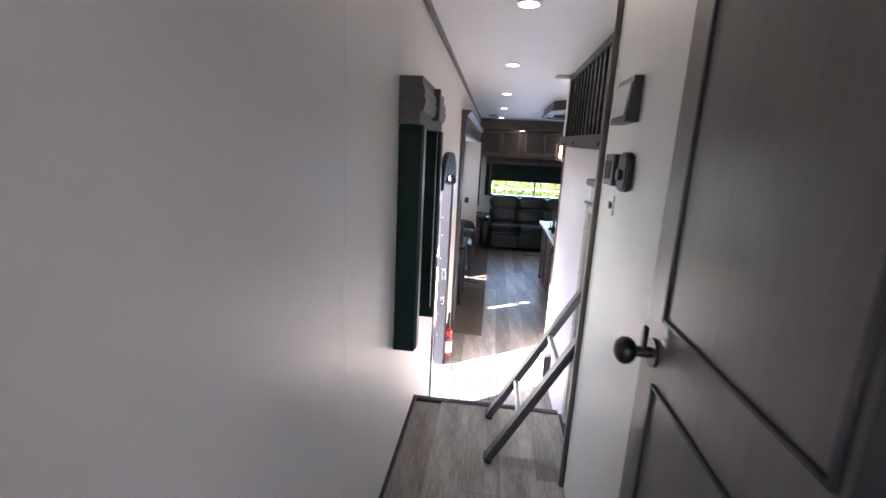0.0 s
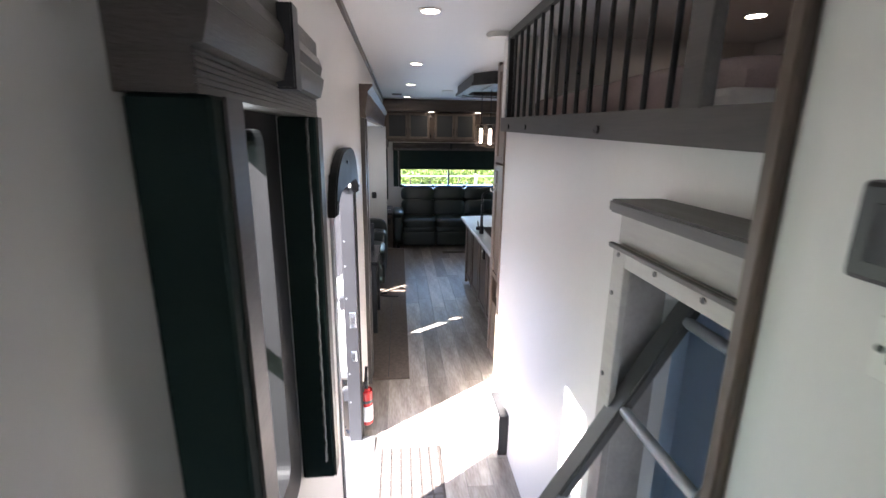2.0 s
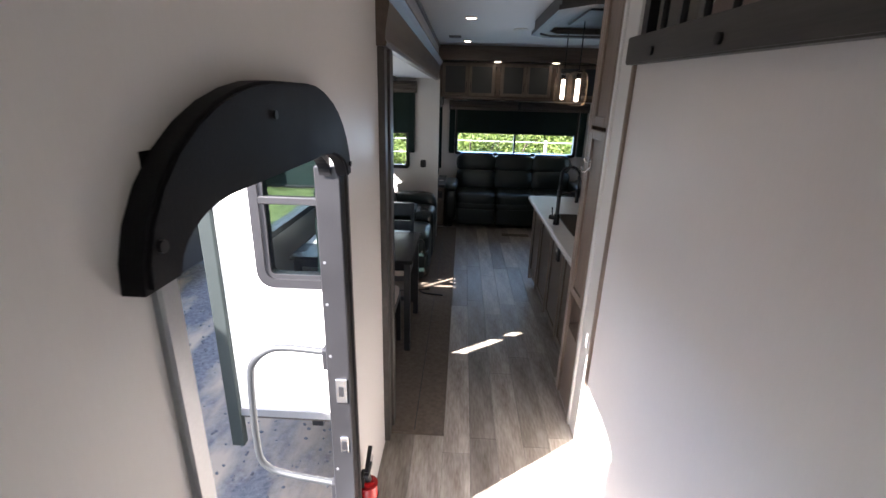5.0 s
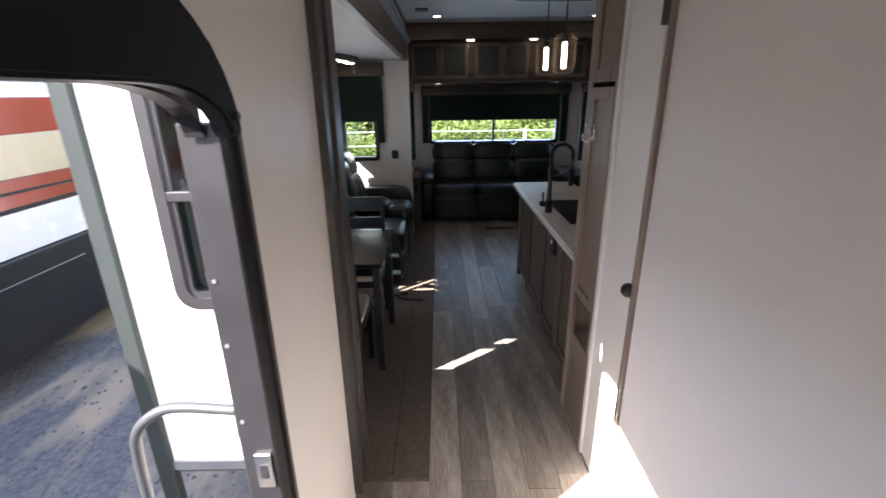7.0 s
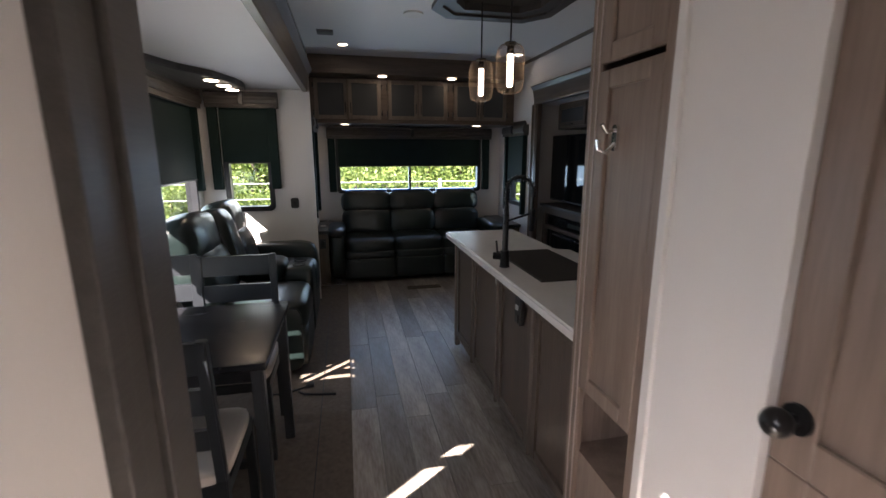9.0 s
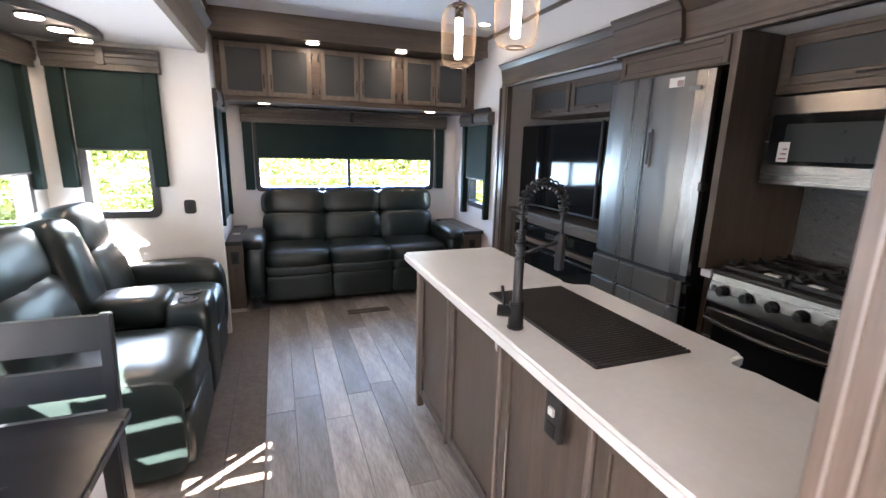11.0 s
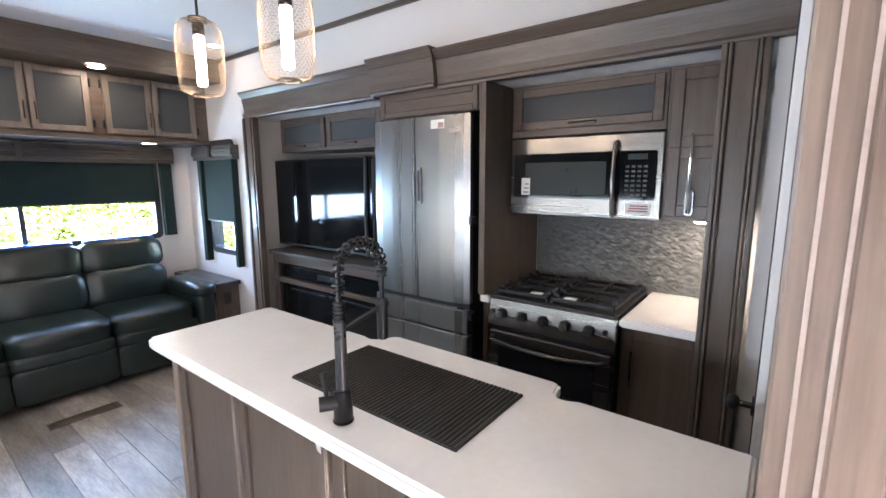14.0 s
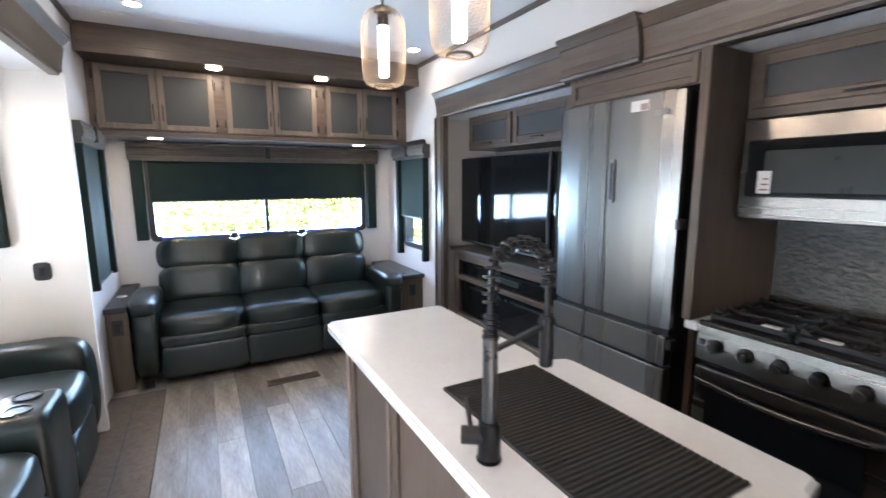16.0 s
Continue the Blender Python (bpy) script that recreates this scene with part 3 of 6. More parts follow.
solo("blind_chain", ch, CHROME, "silver beaded pull chain of the hallway blind", "blind chain", smooth=True)

# entry door opening
arch_out = [(2.92, 1.65)] + [(2.92 + 0.40 * (1 - math.cos(a)), 1.65 + 0.238 * math.sin(a)) for a in np.linspace(0.15, math.pi / 2, 9)] + [(3.845 - 0.34 * (1 - math.cos(a)), 1.635 + 0.253 * math.sin(a)) for a in np.linspace(math.pi / 2, 0.1, 9)] + [(3.845, 1.635)]
arch_in = [(2.985, 1.65)] + [(2.985 + 0.16 * (1 - math.cos(a)), 1.65 + 0.072 * math.sin(a)) for a in np.linspace(0.15, math.pi / 2, 9)] + [(3.805 - 0.22 * (1 - math.cos(a)), 1.635 + 0.087 * math.sin(a)) for a in np.linspace(math.pi / 2, 0.1, 9)] + [(3.805, 1.635)]
ed = thing("door_frame", "black arched trim and metal frame of the open entry door", "door frame", (XL, 3.4, 0), kind="structure")
part("arch", prism(arch_out + arch_in[::-1], "x", XL - 0.005, XL + 0.035, 0.006), MATT_BLACK, ed, "thick black moulded arch", smooth=30)
part("head_infill", prism(arch_in + [(3.805, 1.82), (2.985, 1.82)], "x", XL - 0.055, XL - 0.02), MATT_BLACK, ed)
part("jamb_near", B((XL - 0.07, XL + 0.012, 2.965, 3.005, 0, 1.66), bevel=0.004), GREY_METAL, ed, "grey metal jamb")
part("jamb_far", B((XL - 0.075, XL + 0.006, 3.815, 3.868, 0, 1.66), bevel=0.004), BLACK, ed, "black metal jamb")
part("jamb_edge", B((XL, XL + 0.014, 3.868, 3.884, 0, 1.66)), WOOD_DARK, ed)
part("threshold", B((XL - 0.16, XL + 0.09, 2.99, 3.86, -0.012, 0.016), bevel=0.004), GREY_METAL, ed, "scuffed grey metal threshold")
for z in (0.86, 0.62):
    la = part("latch_plate", B((XL - 0.045, XL - 0.005, 3.808, 3.816, z - 0.05, z + 0.05) if z > 0.7 else (XL - 0.04, XL - 0.01, 3.809, 3.816, z - 0.035, z + 0.035), bevel=0.002), CHROME, ed, "bright metal strike plate")
    part("latch_slot", B((XL - 0.034, XL - 0.016, 3.806, 3.809, z - 0.02, z + 0.02)), BLACK, la)
for z in (1.35, 1.2, 1.0, 0.5, 0.3):
    part("screw", cyl(0.005, 0.003, pose(XL - 0.058, 3.8155, z, 90, 0, 0), 10), GREY_METAL, ed)
for y, z in ((2.95, 1.70), (3.825, 1.67), (3.3, 1.83)):
    part("screw", cyl(0.008, 0.006, pose(XL + 0.034, y, z, 0, 90, 0), 10), BLACK_METAL, ed)
HANDLE_GREY = surface("slate_handle", (0.028, 0.031, 0.034), 0.5)
gh = thing("grab_handle", "grey metal fold-out grab handle beside the entry door", "grab handle", (-0.12, 3.92, 0.3))
path = [(-0.10, 3.90, 0.96), (-0.30, 3.93, 0.955), (-0.36, 3.93, 0.945), (-0.43, 3.93, 0.89), (-0.45, 3.93, 0.82), (-0.46, 3.93, 0.45), (-0.44, 3.93, 0.38), (-0.38, 3.93, 0.34), (-0.10, 3.90, 0.33)]
for _ in range(2):
    path = [path[0]] + [tuple(u + (v - u) * f for u, v in zip(a, b)) for a, b in zip(path, path[1:]) for f in (0.25, 0.75)] + [path[-1]]
part("tube", tube(path, 0.014, 12), HANDLE_GREY, gh, smooth=True)
for z in (0.96, 0.33):
    part("bracket", B((-0.14, -0.09, 3.87, 3.92, z - 0.06, z + 0.03), bevel=0.008, seg=2), BLACK, gh)

mat_ob = thing("door_mat", "dark brown rubber door mat with a raised grid", "door mat", (0.26, 3.42, 0))
part("base", B((0.045, 0.475, 3.10, 3.74, 0, 0.008), bevel=0.002), surface("dark_rubber", (0.05, 0.04, 0.034), 0.7, var=0.2), mat_ob)
MAT_TREAD = surface("brown_mat_tread", (0.085, 0.078, 0.074), 0.75, var=0.2)
tread_me = mesh_of(B((0, 0.048, 0, 0.046, 0.007, 0.013), bevel=0.003))
tread_me.materials.append(MAT_TREAD)
for i in range(7):
    for j in range(11):
        part("tread_block", tread_me, None, mat_ob).location = Vector((0.06 + i * 0.0585, 3.115 + j * 0.0565, 0)) - mat_ob.location

fx = thing("fire_extinguisher", "small red fire extinguisher hung on the wall by the door", "fire extinguisher", (0.0, 3.93, 0.05))
RED = surface("red_paint", (0.42, 0.012, 0.012), 0.25, var=0.08, coat=0.3)
part("bottle", cyl(0.042, 0.27, Matrix.Translation((0.0, 3.93, 0.06)), 24, bevel=0.015), RED, fx, smooth=True)
part("label", cyl(0.0428, 0.11, Matrix.Translation((0.0, 3.93, 0.10)), 24), WHITE_PLASTIC, fx, "white instruction label", smooth=True)
part("strap", cyl(0.0445, 0.018, Matrix.Translation((0.0, 3.93, 0.235)), 24), BLACK, fx, "black holding strap", smooth=True)
v = cyl(0.016, 0.04, Matrix.Translation((0.0, 3.93, 0.33)), 16, 0.012)
B((-0.012, 0.012, 3.90, 3.98, 0.365, 0.385), bevel=0.004, bm=v)
part("valve", v, BLACK_METAL, fx, smooth=True)
part("lever", bar((0.0, 3.91, 0.39), (0.0, 4.0, 0.445), 0.018, 0.006), BLACK_METAL, fx)
part("lever", bar((0.0, 3.92, 0.37), (0.0, 4.01, 0.385), 0.018, 0.006), CHROME, fx)
part("bracket", B((XL - 0.001, XL + 0.02, 3.90, 3.96, 0.07, 0.36), bevel=0.003), BLACK, fx)

low = thing("floor_vent_cover", "low white heater cover with black edging on the wall", "vent cover", (0.86, 3.75, 0))
part("cover", B((0.84, 0.89, 3.64, 3.9, 0.0, 0.265)), WALL_WHITE, low)
part("edging", B((0.832, 0.89, 3.626, 3.64, 0.0, 0.278), (0.832, 0.89, 3.64, 3.9, 0.265, 0.278), bevel=0.003), BLACK, low, "black edging")

# cupboard with the ladder
cb = thing("ladder_cupboard", "taupe wooden cupboard with a framed opening beside the steps", "cupboard", (0.82, 2.03, ZU))
part("top_board", prism(rrect(0.745, 0.89, 1.79, 2.325, 0.015), "z", 1.775, 1.805, 0.005), WOOD_DARK, cb, "dark rounded top board")
part("header", B((0.768, 0.89, 1.79, 2.295, 1.70, 1.775), bevel=0.003), CABINET_GREY, cb)
for y0, y1, z0, z1 in ((2.225, 2.285, ZU, 1.70), (1.79, 1.815, ZU, 1.70), (1.815, 2.225, 1.655, 1.70)):
    part("frame_board", B((0.752, 0.772, y0, y1, z0, z1), bevel=0.002), CABINET_GREY, cb)
part("side", B((0.772, 0.89, 2.262, 2.28, ZU, 1.70)), CABINET_GREY, cb)
part("lip", B((0.742, 0.755, 1.79, 2.292, 1.692, 1.704), bevel=0.002), WOOD_DARK, cb)
for y, z in ((2.255, 1.68), (2.1, 1.68), (1.95, 1.68), (2.268, 1.58), (2.268, 1.36), (2.268, 1.1)):
    part("screw", cyl(0.006, 0.003, pose(0.7525, y, z, 0, -90, 0), 12), BLACK_METAL, cb)
solo("cupboard_back", B((1.20, 1.23, 1.79, 2.6, ZU, 1.95), (0.93, 1.20, 2.57, 2.6, ZU, 1.95), (0.93, 1.23, 1.79, 2.57, ZU - 0.05, ZU)), surface("pale_blue_panel", (0.55, 0.64, 0.74), 0.4, var=0.05), "pale blue-grey lining at the back of the cupboard", "panel", kind="structure")

LADDER_GREY = surface("dark_grey_ladder", (0.06, 0.058, 0.056), 0.4, metal=0.2)
ld = thing("ladder", "dark grey metal loft ladder leaning into the cupboard", "ladder", (0.38, 2.05, ZU))
dx, dz = 0.56, 1.0
for y in (1.885, 2.215):
    part("rail", bar((0.375, y, ZU + 0.005), (0.375 + dx, y, ZU + dz), 0.03, 0.062, (0, 1, 0), 0.006), LADDER_GREY, ld, "rectangular side rail")
    part("foot", bar((0.372, y, ZU), (0.384, y, ZU + 0.022), 0.036, 0.068, (0, 1, 0), 0.006), BLACK, ld, "black rubber foot")
for t in (0.22, 0.47, 0.72, 0.95):
    part("rung", rod((0.375 + dx * t, 1.885, ZU + dz * t), (0.375 + dx * t, 2.215, ZU + dz * t), 0.014, 12), GREY_METAL, ld, "round metal rung", smooth=True)

# sleeping loft
solo("floor_loft", B((0.93, XR, 1.77, 4.07, 1.95, 2.0)), WALL, "plain loft platform floor", "floor", kind="structure")
lr = thing("loft_railing", "dark grey loft railing with slim upright bars", "railing", (0.88, 2.9, 1.95))
part("beam", prism([(1.79, 1.922), (4.06, 1.98), (4.06, 2.06), (1.79, 2.006)], "x", 0.855, 0.89, 0.004), WOOD_DARK, lr, "dark grey bottom beam")
part("top_rail", B((0.862, 0.886, 2.2, 4.02, ZC - 0.05, ZC - 0.005)), WOOD_DARK, lr)
part("end_post", B((0.858, 0.89, 3.99, 4.06, 2.06, ZC)), WALL_WHITE, lr, "pale end post")
part("post", B((0.86, 0.888, 3.93, 3.97, 2.05, ZC - 0.05)), BLACK_METAL, lr)
part("post", B((0.855, 0.889, 2.19, 2.265, 2.01, ZC - 0.05), bevel=0.003), WOOD_DARK, lr)
for k in range(14):
    y = 2.335 + k * 0.1165
    part("bar", rod((0.875, y, 2.01), (0.875, y, ZC - 0.05), 0.0085, 10), BLACK_METAL, lr, smooth=True)
for y in (1.95, 2.67, 3.5, 3.85):
    part("bolt", cyl(0.013, 0.008, pose(0.856, y, 1.952 + (y - 1.79) * 0.025, 0, -90, 0), 12), BLACK_METAL, lr)
bed = thing("loft_mattress", "loft mattress with rumpled pinkish grey blanket", "mattress", (1.7, 3.0, 2.0))
part("mattress", B((1.0, 2.35, 2.3, 4.02, 2.0, 2.07), bevel=0.02, seg=2), surface("pale_mattress", (0.4, 0.38, 0.36), 0.9, var=0.1), bed, "pale fabric mattress")
part("blanket", puffy(0.985, 2.35, 2.3, 4.02, 2.0, 2.16, 8, 26, 0.0, 0.018, 3), surface("pinkish_blanket", (0.22, 0.17, 0.165), 0.9, var=0.2, grain=0.5), bed, smooth=True)
valance("loft_window_valance", "y", XR, 3.1, 3.95, 2.31, 2.42, -0.08, "dark valance over the small loft window")
solo("loft_blind", B((XR - 0.03, XR - 0.015, 3.15, 3.9, 2.1, 2.31)), FABRIC_DARK, "black lowered blind of the loft window", "blind")

# bathroom door and wall end
solo("trim_wall_end", B((0.878, 0.935, 4.045, 4.062, 0, 1.98), bevel=0.003), WOOD_LIGHT, "brown trim on the end of the loft wall", "trim", kind="structure")
solo("trim_bath_casing", B((1.048, 1.06, 4.43, 4.47, 0, 1.92), (1.048, 1.06, 4.735, 4.762, 0, ZC)), WALL_WHITE, "white casing beside the bathroom door", "trim", kind="structure")
solo("bath_door_header", B((1.03, 1.058, 4.09, 4.43, 1.885, 1.99)), BLACK, "black header above the bathroom door", "trim", kind="structure")
bd = thing("bathroom_door", "brown wooden panel door with black knob, closed", "door", (1.08, 4.2, 0))
door_front(bd, "-x", 1.066, 3.86, 4.14, 0.01, 1.885, WOOD_LIGHT, WOOD_LIGHT, rail=0.07, depth=0.03, name="leaf")
door_front(bd, "-x", 1.066, 4.14, 4.428, 0.95, 1.885, WOOD_LIGHT, WOOD_LIGHT, rail=0.075, depth=0.03, name="upper_panel_frame")
door_front(bd, "-x", 1.066, 4.14, 4.428, 0.01, 0.95, WOOD_LIGHT, WOOD_LIGHT, rail=0.075, depth=0.03, name="lower_panel_frame")
kn = cyl(0.028, 0.006, pose(1.066, 4.385, 1.05, 0, -90, 0), 20)
cyl(0.01, 0.03, pose(1.066, 4.385, 1.05, 0, -90, 0), 14, bm=kn)
bmesh.ops.create_uvsphere(kn, u_segments=18, v_segments=12, radius=0.026, matrix=Matrix.Translation((1.02, 4.385, 1.05)))
part("knob", kn, BLACK_METAL, bd, "round black door knob", smooth=True)

# ceiling things
for x, y in ((0.41, 2.25), (0.39, 3.61), (0.385, 5.25), (0.378, 6.85), (0.36, 8.58), (2.2, 8.66)):
    puck_light(x, y, ZC)
puck_light(1.94, 3.46, ZC)
sd = thing("smoke_detector", "round white smoke detector on the ceiling", "smoke detector", (0.82, 4.04, ZC))
part("body", cyl(0.075, 0.03, Matrix.Translation((0.82, 4.04, ZC - 0.03)), 28, bevel=0.008), WHITE_PLASTIC, sd, smooth=True)
sp = thing("ceiling_speaker", "square grey speaker grille on the ceiling", "speaker", (0.21, 8.15, ZC))
part("frame", B((0.14, 0.28, 8.08, 8.22, ZC - 0.012, ZC), bevel=0.003), surface("grey_grille", (0.22, 0.21, 0.2), 0.6), sp)
bm = bmesh.new()
for i in range(9):
    B((0.15 + i * 0.0138, 0.1565 + i * 0.0138, 8.09, 8.21, ZC - 0.016, ZC - 0.011), bm=bm)
part("slats", bm, BLACK, sp)
dd = thing("ceiling_disc", "flat round white cover plate on the ceiling", "cover plate", (0.886, 7.48, ZC))
part("plate", cyl(0.08, 0.012, Matrix.Translation((0.886, 7.48, ZC - 0.012)), 28, bevel=0.004), WHITE_PLASTIC, dd, smooth=True)

solo("trim_ceiling_seam", B((XL + 0.02, XR - 0.02, 8.795, 8.825, ZC - 0.004, ZC), bevel=0.0015), CEIL, "thin white batten over a ceiling seam", "trim", kind="structure")

# ---- kitchen ----
ZT = 0.91
# pantry at the island's end
pn = thing("pantry", "tall brown wooden pantry cabinet with an open cubby below", "pantry", (1.3, 4.93, 0))
part("side", B((1.064, 1.62, 5.099, 5.124, 0, ZC)), WOOD_LIGHT, pn)
part("side", B((1.064, 1.62, 4.765, 4.79, 0, ZC)), WOOD_LIGHT, pn)
part("stile", B((1.052, 1.075, 5.062, 5.126, 0, ZC), bevel=0.004), WOOD_LIGHT, pn)
part("stile", B((1.052, 1.075, 4.763, 4.80, 0, ZC), bevel=0.004), WOOD_LIGHT, pn)
part("back", B((1.60, 1.62, 4.79, 5.099, 0, ZC)), WOOD_LIGHT, pn)
part("base", B((1.066, 1.60, 4.79, 5.099, 0.0, 0.50)), WOOD_LIGHT, pn)
part("shelf", B((1.066, 1.60, 4.79, 5.099, 0.73, 0.76)), WOOD_LIGHT, pn)
door_front(pn, "-x", 1.05, 4.795, 5.067, 0.74, 1.72, WOOD_LIGHT, WOOD_LIGHT, rail=0.05)
door_front(pn, "-x", 1.05, 4.795, 5.067, 1.74, 2.50, WOOD_LIGHT, WOOD_LIGHT, rail=0.05)
part("edge_bead", B((1.049, 1.0525, 5.0695, 5.0745, 0, ZC), (1.049, 1.0525, 5.0985, 5.1035, 0, ZC)), surface("pale_bead", (0.42, 0.35, 0.31), 0.4), pn, "pale worn edge line")
hk = thing("coat_hook", "chrome double coat hook on the pantry side", "coat hook", (1.04, 4.96, 1.54))
part("plate", prism(rrect(4.95, 4.972, 1.50, 1.57, 0.01), "x", 1.042, 1.05), CHROME, hk)
part("hook", tube([(1.045, 4.961, 1.555), (1.02, 4.961, 1.55), (1.005, 4.961, 1.57)], 0.006, 10), CHROME, hk, smooth=True)
part("hook", tube([(1.045, 4.961, 1.52), (1.02, 4.961, 1.495), (0.998, 4.961, 1.505), (0.995, 4.961, 1.53)], 0.006, 10), CHROME, hk, smooth=True)

# island
isl = thing("kitchen_island", "grey-brown wooden kitchen island with panelled doors", "kitchen island", (1.33, 6.1, 0))
part("carcass", B((1.135, 1.53, 5.128, 7.03, 0.09, 0.868)), WOOD_Z, isl)
part("toe_kick", B((1.18, 1.50, 5.128, 6.98, 0, 0.09)), WOOD_DARK, isl)
part("corner_post", B((1.112, 1.15, 7.0, 7.045, 0.02, 0.868), bevel=0.005), WOOD_LIGHT, isl)
cuts = (5.13, 5.575, 6.05, 6.55, 6.995)
for a, b in zip(cuts, cuts[1:]):
    door_front(isl, "-x", 1.116, a + 0.022, b - 0.006, 0.11, 0.845, WOOD_Z, WOOD_Z, rail=0.05)
    part("bead", B((1.108, 1.128, a + 0.002, a + 0.009, 0.09, 0.86), (1.108, 1.128, a + 0.012, a + 0.018, 0.09, 0.86), bevel=0.002), PALE_BEAD, isl, "pale rounded bead between the doors")
door_front(isl, "+y", 7.046, 1.16, 1.51, 0.11, 0.845, WOOD_Z, WOOD_Z, rail=0.05)
ou = thing("island_outlet", "black double outlet with switch on the island", "outlet", (1.11, 5.8, 0.66))
part("plate", B((1.093, 1.1155, 5.685, 5.755, 0.70, 0.83), bevel=0.004, seg=2), BLACK, ou)
part("socket", B((1.089, 1.094, 5.703, 5.737, 0.71, 0.748), bevel=0.001), BLACK_METAL, ou)
part("switch", B((1.086, 1.094, 5.708, 5.732, 0.772, 0.795), bevel=0.001), WHITE_PLASTIC, ou, "pale rocker switch")
stk = thing("door_sticker", "small crumpled clear sticker on an island door", "sticker", (1.114, 6.055, 0.8))
part("film", prism([(6.085, 0.785), (6.10, 0.79), (6.106, 0.81), (6.096, 0.835), (6.084, 0.825)], "x", 1.1125, 1.1155), surface("pale_film", (0.6, 0.58, 0.56), 0.15), stk)

out = [(1.052, 5.128), (1.60, 5.128)]
out += [(1.60, 5.54), (1.585, 5.575), (1.585, 5.60), (1.605, 5.615), (1.665, 5.625), (1.675, 5.65), (1.675, 6.30), (1.665, 6.33), (1.61, 6.35), (1.59, 6.38), (1.60, 6.42)]
out += [(1.60, 7.06)] + [(1.57 + 0.03 * math.cos(a), 7.08 + 0.03 * math.sin(a)) for a in np.linspace(0, math.pi / 2, 4)]
out += [(1.085 - 0.033 * math.sin(a), 7.077 + 0.033 * math.cos(a)) for a in np.linspace(0, math.pi / 2, 5)]
wt = thing("island_worktop", "cream solid-surface island worktop with a rounded moulded edge", "worktop", (1.33, 6.1, 0.87))
S0, S1, S2, S3 = 1.193, 1.526, 5.682, 6.327
bmw = bmesh.new()
lo = [bmw.verts.new((u, v, 0.878)) for u, v in out]
hi = [bmw.verts.new((u, v, ZT)) for u, v in out]
n = len(out)
for k in range(n):
    bmw.faces.new((lo[k], lo[(k + 1) % n], hi[(k + 1) % n], hi[k]))
for ring in (lo, hi):
    z = ring[0].co.z
    hole = [bmw.verts.new((u, v, z)) for u, v in ((S0, S2), (S1, S2), (S1, S3), (S0, S3))]
    es = [bmw.edges.get((ring[k], ring[(k + 1) % n])) for k in range(n)] + [bmw.edges.new((hole[k], hole[(k + 1) % 4])) for k in range(4)]
    bmesh.ops.triangle_fill(bmw, edges=es, use_beauty=True)
    if ring is lo:
        hl = hole
    else:
        for k in range(4):
            bmw.faces.new((hl[k], hl[(k + 1) % 4], hole[(k + 1) % 4], hole[k]))
bmesh.ops.recalc_face_normals(bmw, faces=bmw.faces)
bmesh.ops.bevel(bmw, geom=[e for e in bmw.edges if all(v in set(hi) for v in e.verts) and e.calc_length() < 3 and not all(f.normal.z > 0.5 for f in e.link_faces)], offset=0.009, segments=3, affect="EDGES")
part("slab", bmw, COUNTER, wt, smooth=30)
cx, cy = 1.33, 6.1
part("edge_step", prism([(cx + (u - cx) * 0.985, cy + (v - cy) * 0.996 if v > 5.2 else v) for u, v in out[::-1]], "z", 0.866, 0.879, 0.004), COUNTER, wt, "lower step of the moulded edge")

sk = thing("sink", "dark grey undermount sink below a rolled drying rack", "sink", (1.37, 5.99, 0.7))
bm = bmesh.new()
for b in ((S0 - 0.01, S0 + 0.004, S2 - 0.01, S3 + 0.01, 0.70, 0.876), (S1 - 0.004, S1 + 0.01, S2 - 0.01, S3 + 0.01, 0.70, 0.876), (S0, S1, S2 - 0.01, S2 + 0.004, 0.70, 0.876), (S0, S1, S3 - 0.004, S3 + 0.01, 0.70, 0.876), (S0, S1, S2, S3, 0.69, 0.702)):
    B(b, bm=bm)
part("basin", bm, surface("dark_grey_composite", (0.05, 0.048, 0.045), 0.5), sk)
rk = thing("drying_rack", "dark roll-up drying rack lying over the sink", "drying rack", (1.37, 5.99, ZT))
N_RODS = 46
for k in range(N_RODS):
    y = S2 + 0.006 + k * (S3 - S2 - 0.012) / (N_RODS - 1)
    part("rod", rod((S0 + 0.002, y, ZT + 0.003), (S1 - 0.002, y, ZT + 0.003), 0.0062, 8), RACK, rk, smooth=True)
for x in (S0 + 0.006, S1 - 0.006):
    part("side_strip", B((x - 0.008, x + 0.008, S2, S3, ZT - 0.004, ZT + 0.005), bevel=0.002), BLACK, rk, "black silicone side strip")

FX, FY = 1.125, 5.996
fa = thing("faucet", "matt black spring pull-down kitchen faucet", "faucet", (FX, FY, ZT))
part("flange", cyl(0.0275, 0.006, Matrix.Translation((FX, FY, ZT)), 28, bevel=0.002), BLACK_METAL, fa, smooth=True)
part("base", cyl(0.025, 0.085, Matrix.Translation((FX, FY, ZT + 0.005)), 28, 0.0235, bevel=0.003), BLACK_METAL, fa, smooth=True)
part("column", cyl(0.0155, 0.19, Matrix.Translation((FX, FY, ZT + 0.085)), 24), FAUCET_GREY, fa, smooth=True)
part("collar", cyl(0.0175, 0.012, Matrix.Translation((FX, FY, ZT + 0.268)), 24, bevel=0.003), BLACK_METAL, fa, smooth=True)
for k in range(4):
    part("ring", cyl(0.0165, 0.008, Matrix.Translation((FX, FY, ZT + 0.282 + k * 0.0105)), 20, bevel=0.003), BLACK_METAL, fa, smooth=True)
part("valve", rod((FX, FY, ZT + 0.055), (FX - 0.05, FY + 0.033, ZT + 0.055), 0.0195, 18), BLACK_METAL, fa, smooth=True)
